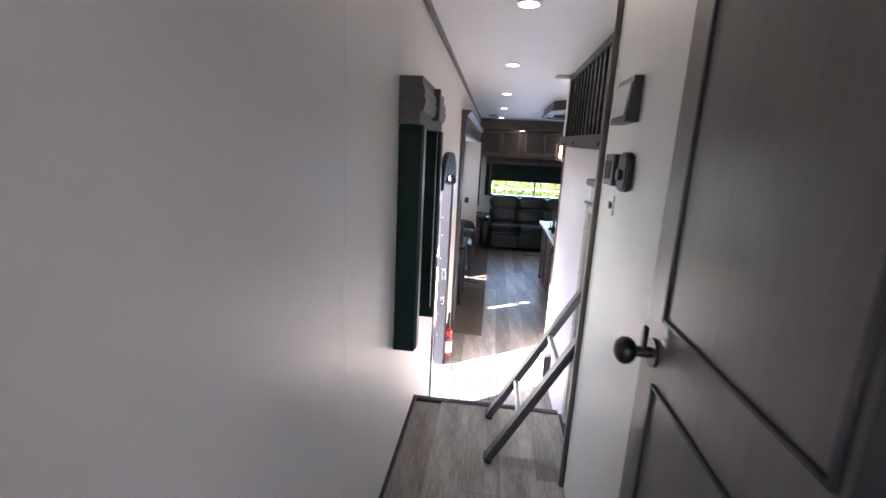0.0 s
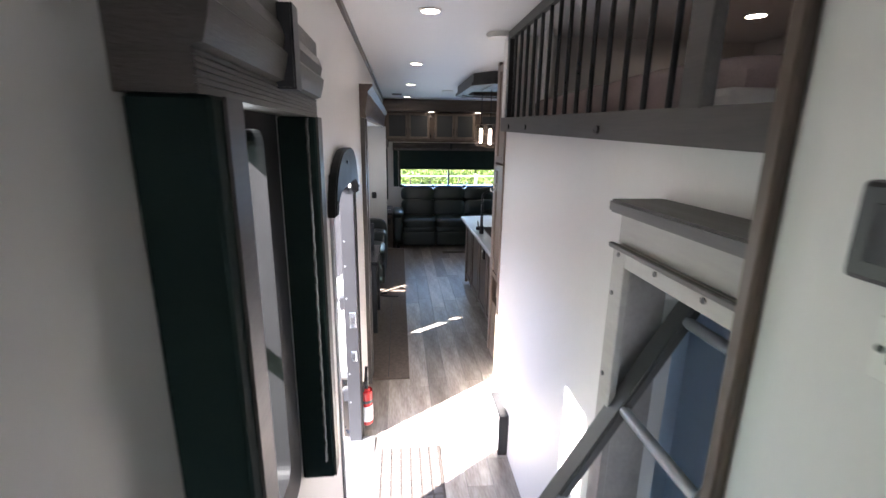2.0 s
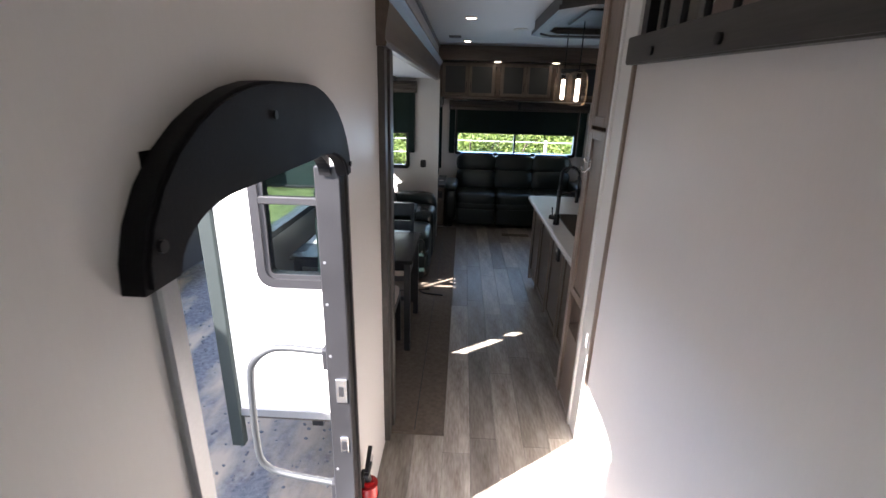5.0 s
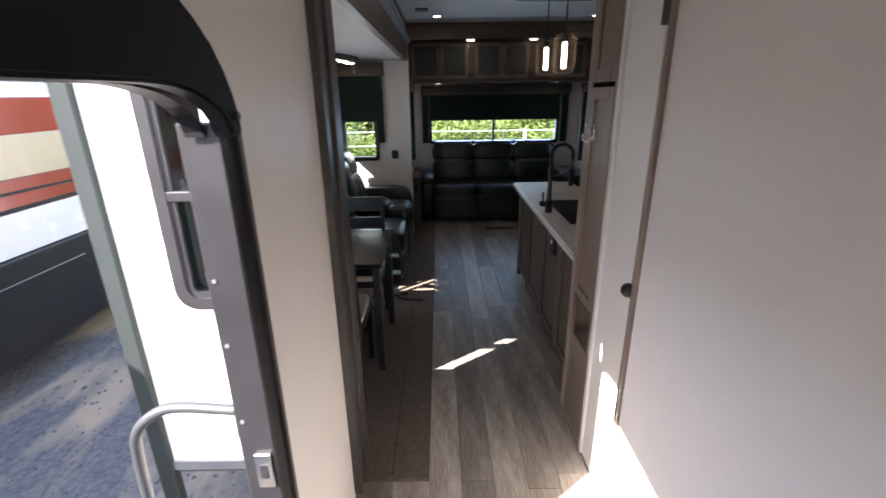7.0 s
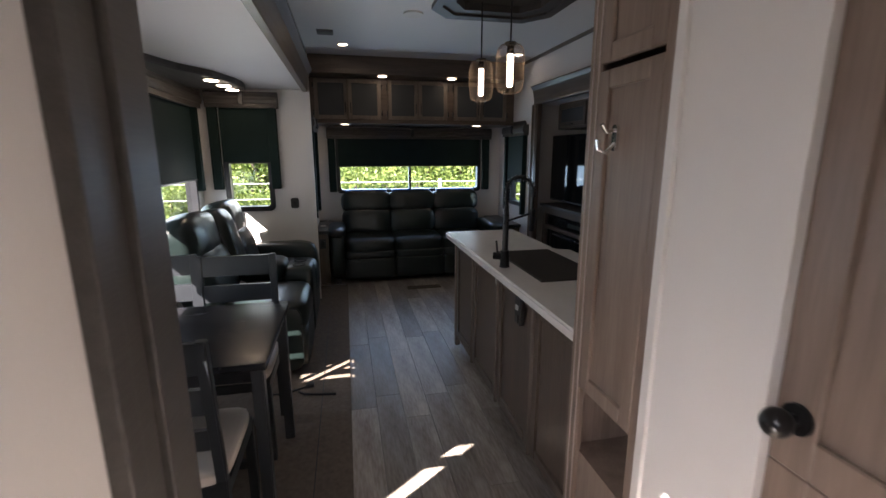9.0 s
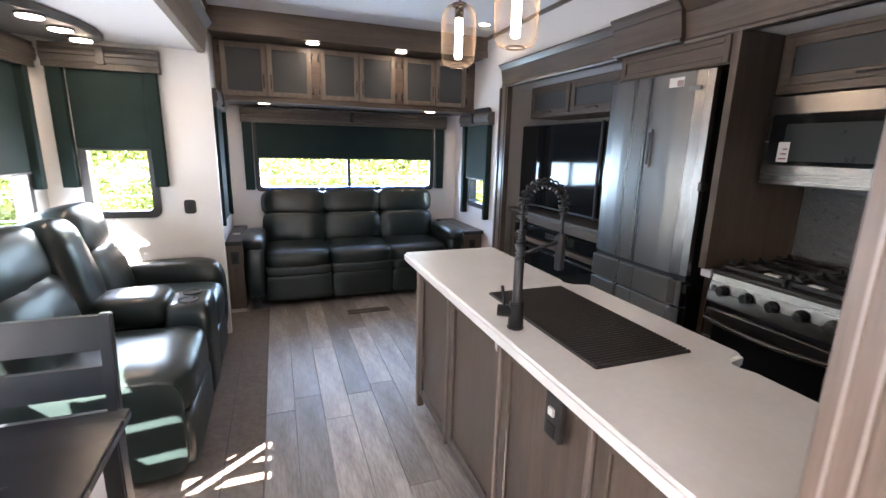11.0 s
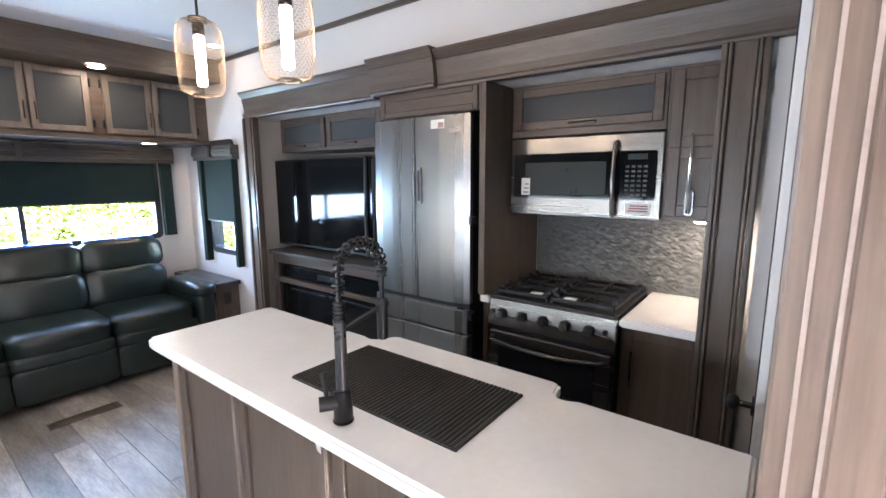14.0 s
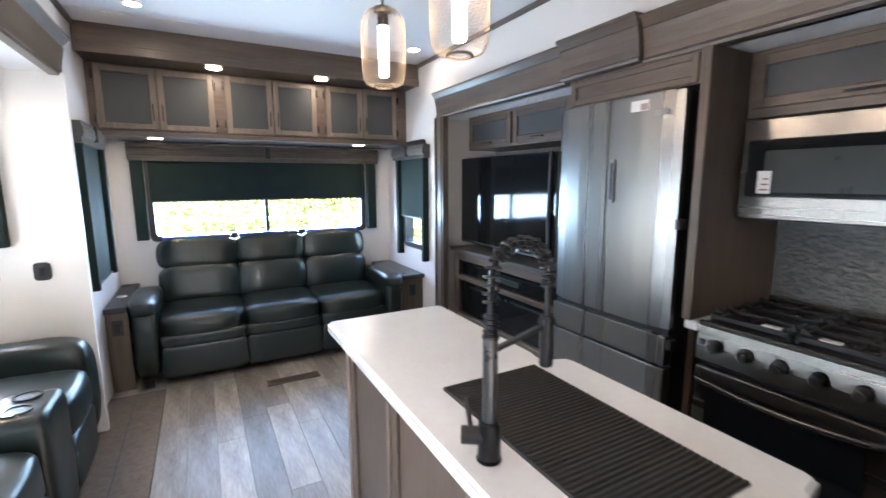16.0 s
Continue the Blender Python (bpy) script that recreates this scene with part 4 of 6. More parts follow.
part("lever", rod((FX - 0.033, FY + 0.022, ZT + 0.07), (FX - 0.036, FY + 0.035, ZT + 0.135), 0.0055, 10), BLACK_METAL, fa, smooth=True)
AD = Vector((0.995, -0.1, 0)).normalized()
RA = 0.069
arch = [(0, 0.28), (0, 0.34), (0, 0.395)] + [(RA * (1 - math.cos(a)), 0.395 + RA * math.sin(a)) for a in np.linspace(0.2, math.pi - 0.15, 16)] + [(2 * RA, 0.378), (2 * RA, 0.29)]
arch = [(FX + AD.x * u, FY + AD.y * u, ZT + w) for u, w in arch]
part("hose", tube(arch, 0.0065, 10), BLACK_METAL, fa, smooth=True)
seg = [Vector(q) for q in arch[1:-1]]
lens = [0.0]
for a, b in zip(seg, seg[1:]):
    lens.append(lens[-1] + (b - a).length)
coil, turns, per = [], 17, 14
for k in range(turns * per + 1):
    d0 = lens[-1] * k / (turns * per)
    i = max(j for j in range(len(seg) - 1) if lens[j] <= d0)
    d = (seg[i + 1] - seg[i]).normalized()
    e1 = d.cross(Vector((AD.y, -AD.x, 0))).normalized()
    a = 2 * math.pi * k / per
    coil.append(seg[i] + d * (d0 - lens[i]) + (e1 * math.cos(a) + d.cross(e1) * math.sin(a)) * 0.0145)
part("spring", tube(coil, 0.0031, 7), BLACK_METAL, fa, "open coil spring round the hose", smooth=True)
HX, HY = FX + AD.x * 2 * RA, FY + AD.y * 2 * RA
for k in range(3):
    part("ring", cyl(0.0155, 0.007, Matrix.Translation((HX, HY, ZT + 0.365 + k * 0.0095)), 20, bevel=0.0025), BLACK_METAL, fa, smooth=True)
part("spray_head", cyl(0.0145, 0.115, Matrix.Translation((HX, HY, ZT + 0.188)), 22, 0.0155, bevel=0.003), BLACK_METAL, fa, smooth=True)
part("spray_button", B((HX + 0.011, HX + 0.017, HY - 0.006, HY + 0.006, ZT + 0.225, ZT + 0.265), bevel=0.002), BLACK, fa)
part("holder_arm", bar((FX + AD.x * 0.012, FY + AD.y * 0.012, ZT + 0.245), (HX, HY, ZT + 0.283), 0.012, 0.009), BLACK_METAL, fa)
part("holder_ring", cyl(0.0185, 0.012, Matrix.Translation((HX, HY, ZT + 0.283)), 20, bevel=0.002), BLACK_METAL, fa, smooth=True)

# slide-out trim round the kitchen
kt = thing("kitchen_fascia", "grey-brown moulded wood fascia round the kitchen slide-out", "fascia", (XR, 7, 0), kind="structure")


def crown(x, s, z0, z1, d):
    """A crown moulding's outline on a wall at x, stepping out by s * d towards the top."""
    h = z1 - z0
    return [(x + s * d * a, z0 + h * b) for a, b in ((0, 0), (0.45, 0), (0.5, 0.06), (0.42, 0.12), (0.46, 0.3), (0.6, 0.62), (0.66, 0.72), (0.62, 0.76), (0.9, 0.9), (1.0, 0.94), (1.0, 1.0), (0, 1.0))]


part("crown", prism(crown(XR, -1, 2.012, 2.207, 0.085), "y", 5.152, 6.68), WOOD_Y, kt)
part("crown", prism(crown(XR, -1, 2.012, 2.207, 0.085), "y", 7.165, 8.66), WOOD_Y, kt)
part("crown_block", prism(crown(XR - 0.03, -1, 2.02, 2.22, 0.085), "y", 6.68, 7.165), WOOD_Y, kt, "raised crown block above the refrigerator")
part("crown_core", B((XR - 0.031, XR, 6.681, 7.164, 2.021, 2.218)), WOOD_Y, kt)
for y0, y1 in ((5.215, 5.365), (8.53, 8.69)):
    w = y1 - y0
    for a, b, dp in ((0.0, 0.14, 0.05), (0.16, 0.24, 0.056), (0.26, 0.74, 0.045), (0.76, 0.84, 0.056), (0.86, 1.0, 0.05)):
        part("post", B((XR - dp, XR + 0.002, y0 + w * a, y0 + w * b, 0, 2.014), bevel=0.005, seg=2), WOOD_Z, kt)
bwd = thing("closet_door", "narrow white door with black knob, standing open beside the kitchen", "door", (2.22, 5.13, 0))
part("slab", B((2.02, XR - 0.004, 5.117, 5.145, 0.02, 2.3), bevel=0.002), WALL_WHITE, bwd)
# Black strip painting the shadow gap between the door and the wall behind.
part("edge_strip", B((2.024, XR - 0.004, 5.1455, 5.149, 0.02, 2.3)), BLACK, bwd, "black strip drawn for the shadow gap along the door")
kn = cyl(0.032, 0.007, pose(2.11, 5.149, 0.80, -90, 0, 0), 22)
cyl(0.011, 0.045, pose(2.11, 5.149, 0.80, -90, 0, 0), 14, bm=kn)
bmesh.ops.create_uvsphere(kn, u_segments=20, v_segments=14, radius=0.026, matrix=Matrix.Translation((2.11, 5.207, 0.80)) @ Matrix.Diagonal((1, 0.85, 1, 1)))
part("knob", kn, BLACK_METAL, bwd, "round black knob", smooth=True)

# base cabinet and worktop beside the stove
bc = thing("base_cabinet", "grey-brown base cabinet beside the stove", "base cabinet", (2.7, 5.5, 0))
part("body", B((2.48, 3.02, 5.325, 5.672, 0.08, 0.868)), WOOD_Z, bc)
door_front(bc, "-x", 2.478, 5.335, 5.665, 0.10, 0.86, WOOD_Z, WOOD_Z, pull=(5.62, 0.59, 5.62, 0.76))
solo("stove_worktop", prism([(2.43, 5.32), (3.035, 5.32), (3.035, 5.672), (2.43, 5.672)], "z", 0.87, ZT, 0.008), COUNTER, "cream solid-surface worktop beside the stove", "worktop")
solo("stove_worktop_end", B((2.415, 3.035, 6.345, 6.405, 0.87, ZT), bevel=0.006), COUNTER, "narrow cream worktop strip between stove and refrigerator", "worktop")

# stove
st = thing("gas_stove", "stainless steel gas stove with five knobs and black grates", "stove", (2.72, 6.02, 0))
part("body", B((2.44, 3.0, 5.685, 6.335, 0.05, 0.90)), BLACK, st)
part("control_panel", prism([(2.40, 0.765), (2.445, 0.765), (2.445, 0.905), (2.425, 0.905)], "y", 5.68, 6.34, 0.004), STOVE_STEEL, st, "sloped steel control panel")
part("cooktop", B((2.43, 3.0, 5.685, 6.335, 0.90, 0.918), bevel=0.005), BLACK, st, "glossy black cooktop")
part("front_strip", B((2.415, 2.44, 5.68, 6.34, 0.902, 0.922), bevel=0.003), STOVE_STEEL, st)
dr = part("oven_door", B((2.40, 2.44, 5.69, 6.33, 0.16, 0.735), bevel=0.006), STOVE_STEEL, st, "steel oven door")
part("oven_window", prism(rrect(5.765, 6.275, 0.24, 0.665, 0.02), "x", 2.394, 2.402), GLOSS_BLACK, dr, "black oven glass")
part("oven_handle", tube([(2.402, 6.31, 0.70), (2.365, 6.295, 0.70)] + [(2.352, y, 0.70 - 0.02 * math.sin(math.pi * (6.29 - y) / 0.53)) for y in np.linspace(6.29, 5.76, 12)] + [(2.365, 5.735, 0.70), (2.402, 5.71, 0.70)], 0.011, 10), STOVE_STEEL, dr, "bowed steel handle", smooth=True)
part("drawer", B((2.405, 2.44, 5.69, 6.33, 0.05, 0.15), bevel=0.004), BLACK, st)
for k in range(5):
    y = 6.26 - k * 0.1155
    kb = part("knob", cyl(0.0235, 0.034, pose(2.41, y, 0.835, 0, -98, 0), 24, 0.020, bevel=0.004), STEEL, st, "round steel knob", smooth=True)
    part("knob_rim", cyl(0.028, 0.006, pose(2.412, y, 0.834, 0, -98, 0), 20), BLACK_METAL, kb)
for y in (6.315, 5.725):
    part("button", B((2.405, 2.414, y - 0.01, y + 0.01, 0.825, 0.85), bevel=0.002), BLACK, st)
for y0, y1 in ((5.70, 6.015), (6.03, 6.32)):
    bm = bmesh.new()
    for b in ((2.46, 2.472), (2.958, 2.97)):
        B((b[0], b[1], y0, y1, 0.93, 0.948), bevel=0.002, bm=bm)
    for y in (y0, y1 - 0.012, (y0 + y1) / 2 - 0.006):
        B((2.46, 2.97, y, y + 0.012, 0.932, 0.95), bevel=0.002, bm=bm)
    for x in (2.59, 2.71, 2.84):
        B((x - 0.006, x + 0.006, y0, y1, 0.932, 0.952), bevel=0.002, bm=bm)
    for x in (2.466, 2.964):
        for y in (y0 + 0.006, y1 - 0.006):
            B((x - 0.006, x + 0.006, y - 0.006, y + 0.006, 0.917, 0.935), bm=bm)
    for x in (2.50, 2.59, 2.71, 2.84, 2.93):
        for y, e in ((y0, 0.035), (y1, -0.035)):
            prism([(y, 0.948), (y + e, 0.948), (y + e * 0.25, 0.968), (y, 0.968)], "x", x - 0.005, x + 0.005, bm=bm)
    part("grate", bm, CAST_IRON, st, "black cast-iron grate")
for x, y, r in ((2.58, 5.86, 0.042), (2.84, 5.86, 0.036), (2.58, 6.19, 0.046), (2.84, 6.19, 0.036), (2.71, 6.02, 0.04)):
    bu = part("burner", cyl(r, 0.012, Matrix.Translation((x, y, 0.917)), 24, r * 0.9), STOVE_STEEL, st, "burner ring", smooth=True)
    part("burner_cap", cyl(r * 0.72, 0.008, Matrix.Translation((x, y, 0.929)), 24, bevel=0.002), CAST_IRON, bu, smooth=True)
for y in (6.1, 5.92):
    part("warning_label", B((2.47, 2.50, y - 0.03, y + 0.03, 0.9475, 0.953)), WHITE_PLASTIC, st, "small white sticker")

# microwave
mw = thing("microwave", "stainless steel over-range microwave with black door glass", "microwave", (2.8, 5.93, 1.335))
part("body", B((2.64, 3.0, 5.552, 6.318, 1.335, 1.735)), BLACK, mw)
part("front", B((2.612, 2.645, 5.549, 6.321, 1.335, 1.737), bevel=0.004), MICROWAVE_STEEL, mw, "brushed steel front")
part("door_glass", prism(rrect(5.745, 6.30, 1.425, 1.655, 0.015), "x", 2.6065, 2.614), GLOSS_BLACK, mw, "glossy black door glass")
part("viewing_window", prism(rrect(5.80, 6.23, 1.445, 1.61, 0.01), "x", 2.604, 2.607), GREY_WINDOW, mw, "grey meshed viewing window")
kp = part("keypad", prism(rrect(5.573, 5.745, 1.425, 1.655, 0.015), "x", 2.6065, 2.614), GLOSS_BLACK, mw, "black keypad")
part("display", B((2.6045, 2.607, 5.615, 5.70, 1.615, 1.64)), GREY_WINDOW, kp)
bm = bmesh.new()
for i in range(4):
    for j in range(7):
        B((2.605, 2.607, 5.612 + i * 0.027, 5.628 + i * 0.027, 1.445 + j * 0.022, 1.455 + j * 0.022), bm=bm)
part("keys", bm, surface("dim_keys", (0.013, 0.0135, 0.014), 0.4), kp, "rows of small grey keys")
part("handle", tube([(2.612, 5.755, 1.70), (2.585, 5.755, 1.69)] + [(2.585 - 0.02 * math.sin(math.pi * t), 5.755, 1.68 - 0.31 * t) for t in np.linspace(0, 1, 10)] + [(2.585, 5.755, 1.36), (2.612, 5.755, 1.35)], 0.0115, 12), MICROWAVE_STEEL, mw, "bowed steel handle", smooth=True)
for y0, y1, z0, z1 in ((6.20, 6.25, 1.44, 1.53), (5.59, 5.70, 1.36, 1.41)):
    sl = part("sticker", B((2.6025, 2.6045 if y0 > 6 else 2.6125, y0, y1, z0, z1)), WHITE_PLASTIC, mw, "white paper sticker")
    bm = bmesh.new()
    for k in range(3):
        B((2.6015, 2.603, y0 + 0.008, y1 - 0.01 - 0.006 * k, z0 + 0.012 + k * (z1 - z0) * 0.24, z0 + 0.018 + k * (z1 - z0) * 0.24), bm=bm)
    part("print_lines", bm, surface("red_grey_print", (0.25, 0.08, 0.08), 0.6), sl)
part("vent_grille", B((2.66, 2.98, 5.6, 6.27, 1.329, 1.336)), BLACK, mw)

mw.location += Vector((0.037, 0.034, 0.004))

# cupboards above
uc = thing("wall_cabinet", "grey-brown wall cabinet with tinted glass flap above the microwave", "wall cabinet", (2.8, 5.93, 1.74))
part("body", B((2.675, 3.03, 5.587, 6.365, 1.752, 2.017)), WOOD_Y, uc)
door_front(uc, "-x", 2.655, 5.60, 6.34, 1.787, 1.995, WOOD_Y, FROST, pull=(5.89, 1.806, 6.03, 1.806), rail=0.042)
uc2 = thing("wall_cabinet", "narrow tall grey-brown wall cabinet beside the microwave", "wall cabinet", (2.8, 5.43, 1.33))
part("body", B((2.675, 3.03, 5.325, 5.583, 1.345, 2.017)), WOOD_Z, uc2)
door_front(uc2, "-x", 2.66, 5.335, 5.57, 1.36, 1.665, WOOD_Z, WOOD_Z, rail=0.05)
door_front(uc2, "-x", 2.66, 5.335, 5.57, 1.665, 2.0, WOOD_Z, WOOD_Z, rail=0.05, name="upper_door")
th = thing("towel_holder", "upright chrome paper towel holder on the narrow cabinet", "towel holder", (2.63, 5.43, 1.36))
part("plate", prism(rrect(5.452, 5.486, 1.365, 1.48, 0.015), "x", 2.653, 2.66), STEEL, th)
part("bar", tube([(2.657, 5.469, 1.38), (2.62, 5.469, 1.385), (2.615, 5.469, 1.40), (2.615, 5.469, 1.72)], 0.0065, 10), CHROME, th, smooth=True)
ul = thing("under_cabinet_light", "small lit puck light under the narrow wall cabinet", "cabinet light", (2.85, 5.43, 1.33))
part("rim", cyl(0.045, 0.008, Matrix.Translation((2.85, 5.43, 1.326)), 24), WHITE_PLASTIC, ul, smooth=True)
part("lens", cyl(0.036, 0.004, Matrix.Translation((2.85, 5.43, 1.3215)), 24), LAMP_BRIGHT, ul, "glowing lens")
tp = thing("tall_panel", "grey-brown tall panel between stove and refrigerator", "panel", (2.7, 6.39, 0))
part("upper_board", B((2.404, 3.03, 6.368, 6.402, 0.915, 2.017)), WOOD_Z, tp)
part("lower_board", B((2.45, 3.03, 6.374, 6.402, 0.0, 0.868)), WOOD_Z, tp)
part("edge_strip", B((2.396, 2.405, 6.366, 6.404, 0.915, 2.012), bevel=0.002), WOOD_Z, tp)

# backsplash of thin metallic slivers
bs = thing("backsplash", "silver-grey backsplash of thin slanted metallic slivers", "backsplash", (KX, 5.84, ZT), kind="structure")
part("backing", B((KX - 0.006, KX - 0.001, 5.322, 6.366, ZT, 1.34)), surface("grey_backing", (0.2, 0.2, 0.19), 0.5), bs)
rng = random.Random(7)
bm = bmesh.new()
for k in range(2600):
    y, z = rng.uniform(5.34, 6.35), rng.uniform(ZT + 0.012, 1.33)
    a = rng.gauss(0.3, 0.3)
    l = rng.uniform(0.018, 0.04)
    dy, dzz = math.cos(a) * l / 2, math.sin(a) * l / 2
    if 5.325 < y - dy and y + dy < 6.364 and z - abs(dzz) > ZT + 0.004 and z + abs(dzz) < 1.338:
        o = rng.uniform(0, 0.002)
        q = [bm.verts.new(p) for p in ((KX - 0.007 - o, y - dy, z - dzz - 0.0016), (KX - 0.007 - o, y + dy, z + dzz - 0.0016), (KX - 0.0085 - o, y + dy, z + dzz + 0.0016), (KX - 0.0085 - o, y - dy, z - dzz + 0.0016))]
        bm.faces.new(q[::-1])
tagged(part("slivers", bm, SLIVER, bs, "slanted metallic slivers"), kind="stuff")

# refrigerator
fr = thing("refrigerator", "stainless steel three-door refrigerator", "refrigerator", (2.66, 6.77, 0))
part("body", B((2.38, 2.99, 6.425, 7.11, 0.03, 1.865)), BLACK, fr)
part("door", prism([(2.375, 6.765), (2.375, 6.42), (2.345, 6.42), (2.322, 6.50), (2.316, 6.60), (2.316, 6.765)], "z", 0.865, 1.868, 0.004), STEEL, fr, "brushed steel door")
part("door", prism([(2.375, 7.115), (2.375, 6.773), (2.316, 6.773), (2.316, 6.95), (2.322, 7.04), (2.345, 7.115)], "z", 0.865, 1.868, 0.004), STEEL, fr, "brushed steel door")
part("drawer_front", B((2.325, 2.375, 6.42, 7.115, 0.70, 0.835), bevel=0.006, seg=2), STEEL, fr)
part("drawer_front", B((2.325, 2.375, 6.42, 7.115, 0.06, 0.69), bevel=0.006, seg=2), STEEL, fr)
part("seam", B((2.35, 2.38, 6.425, 7.11, 0.83, 0.87)), BLACK, fr)
part("handle", prism(rrect(6.722, 6.748, 1.40, 1.60, 0.012), "x", 2.305, 2.318), GREY_METAL, fr, "recessed grey handle")
part("handle_slot", prism(rrect(6.728, 6.742, 1.415, 1.585, 0.006), "x", 2.302, 2.306), BLACK, fr)
lb = part("sticker", B((2.3142, 2.3162, 6.565, 6.655, 1.80, 1.845)), WHITE_PLASTIC, fr, "white energy sticker")
part("sticker_block", B((2.313, 2.3145, 6.57, 6.605, 1.803, 1.83)), surface("sticker_print", (0.3, 0.2, 0.18), 0.6), lb)
part("badge", B((2.316, 2.3185, 6.47, 6.535, 1.775, 1.795)), surface("badge_grey", (0.35, 0.35, 0.37), 0.3, metal=0.8), fr, "plain grey maker's badge")
for z in (1.30, 0.78):
    part("hinge_clip", B((2.33, 2.37, 6.398, 6.42, z, z + 0.045), bevel=0.004), BLACK, fr, "black travel latch")
fr.location += Vector((0.012, 0.012, -0.006))
fp = thing("refrigerator_surround", "grey-brown panel above the refrigerator", "panel", (2.5, 6.77, 1.88))
part("board", B((2.41, 3.03, 6.402, 7.125, 1.88, 2.017)), WOOD_Y, fp)
door_front(fp, "-x", 2.40, 6.42, 7.11, 1.885, 2.005, WOOD_Y, WOOD_Y, rail=0.03)
part("side_panel", B((2.41, 3.03, 7.122, 7.15, 0, 1.888)), WOOD_Z, fp)

# media wall
mc = thing("media_console", "grey-brown media console with open bays and dark top", "media console", (2.78, 7.9, 0))
part("top", B((2.50, 3.03, 7.155, 8.61, 0.905, 0.935), bevel=0.005), WOOD_DARK, mc, "dark console top")
part("back", B((3.0, 3.03, 7.155, 8.60, 0.02, 0.905)), WOOD_DARK, mc)
for y0, y1, z0, z1 in ((7.155, 7.21, 0.02, 0.905), (8.53, 8.60, 0.02, 0.905), (7.21, 8.53, 0.83, 0.905), (7.21, 8.53, 0.66, 0.70), (7.21, 8.53, 0.02, 0.36)):
    part("face_frame", B((2.54, 2.565, y0, y1, z0, z1), bevel=0.003), WOOD_Y, mc)
part("shelf", B((2.565, 3.0, 7.21, 8.53, 0.66, 0.69)), WOOD_DARK, mc)
part("bottom", B((2.565, 3.0, 7.21, 8.53, 0.34, 0.36)), WOOD_DARK, mc)
part("end", B((2.565, 3.0, 8.575, 8.60, 0.02, 0.905)), WOOD_DARK, mc)
sb = thing("stereo_bar", "black stereo unit in the console's upper bay", "stereo", (2.6, 7.9, 0.71))
part("case", B((2.545, 2.75, 7.32, 8.46, 0.715, 0.815), bevel=0.006), GLOSS_BLACK, sb)
part("display", B((2.541, 2.546, 7.7, 8.0, 0.745, 0.785)), GREY_WINDOW, sb)
fi = thing("electric_fireplace", "black glass electric fireplace in the console's lower bay", "fireplace", (2.6, 7.9, 0.36))
part("glass_front", B((2.575, 2.60, 7.22, 8.52, 0.365, 0.655)), GLOSS_BLACK, fi)
part("grille", B((2.568, 2.578, 7.35, 8.4, 0.60, 0.615)), BLACK_METAL, fi)
tv = thing("television", "black flat television on an arm above the console", "television", (2.68, 8.05, 0.95))
part("case", B((2.655, 2.70, 7.46, 8.675, 0.965, 1.685), bevel=0.005), BLACK, tv)
part("screen", B((2.6505, 2.656, 7.475, 8.66, 0.985, 1.678)), GLOSS_BLACK, tv, "glossy black dark screen")
part("wall_arm", B((2.70, 3.03, 7.98, 8.12, 1.25, 1.40)), BLACK_METAL, tv)
solo("tv_strap", tube([(2.64, 7.52, 1.69), (2.636, 7.52, 1.4), (2.634, 7.525, 1.30), (2.638, 7.52, 0.96)], 0.012, 8), BLACK, "black travel strap hanging in front of the television", "strap", smooth=True)
uc3 = thing("wall_cabinet", "grey-brown wall cabinet with two frosted doors above the television", "wall cabinet", (2.8, 7.9, 1.76))
part("body", B((2.66, 3.03, 7.155, 8.56, 1.75, 2.017)), WOOD_Y, uc3)
for a, b in ((7.36, 7.935), (7.965, 8.53)):
    door_front(uc3, "-x", 2.64, a, b, 1.77, 1.995, WOOD_Y, FROST, pull=((a + b) / 2 - 0.06, 1.79, (a + b) / 2 + 0.06, 1.79))

# pendants and the ceiling frame they hang from
cf = thing("ceiling_frame", "dark stained octagonal wooden ceiling frame above the island", "ceiling frame", (1.3, 6.4, ZC))
oc = [(0.95, 5.75), (1.12, 5.55), (1.62, 5.55), (1.75, 5.75), (1.75, 6.95), (1.62, 7.12), (1.08, 7.12), (0.95, 6.95)]
ic = [(cx2 + (u - cx2) * 0.72, 6.335 + (v - 6.335) * 0.82) for u, v in oc for cx2 in (1.35,)]
part("frame", ring_prism(oc, ic, "z", 2.43, ZC), WOOD_DARK, cf)
part("lower_rim", ring_prism([(1.35 + (u - 1.35) * 1.05, 6.335 + (v - 6.335) * 1.04) for u, v in oc], [(1.35 + (u - 1.35) * 0.9, 6.335 + (v - 6.335) * 0.93) for u, v in oc], "z", 2.415, 2.445), WOOD_DARK, cf)
part("panel", prism(ic, "z", 2.475, 2.49), WOOD_DARK, cf)
part("vent_grille", B((1.2, 1.5, 6.0, 6.7, 2.462, 2.476), bevel=0.004), BLACK, cf)
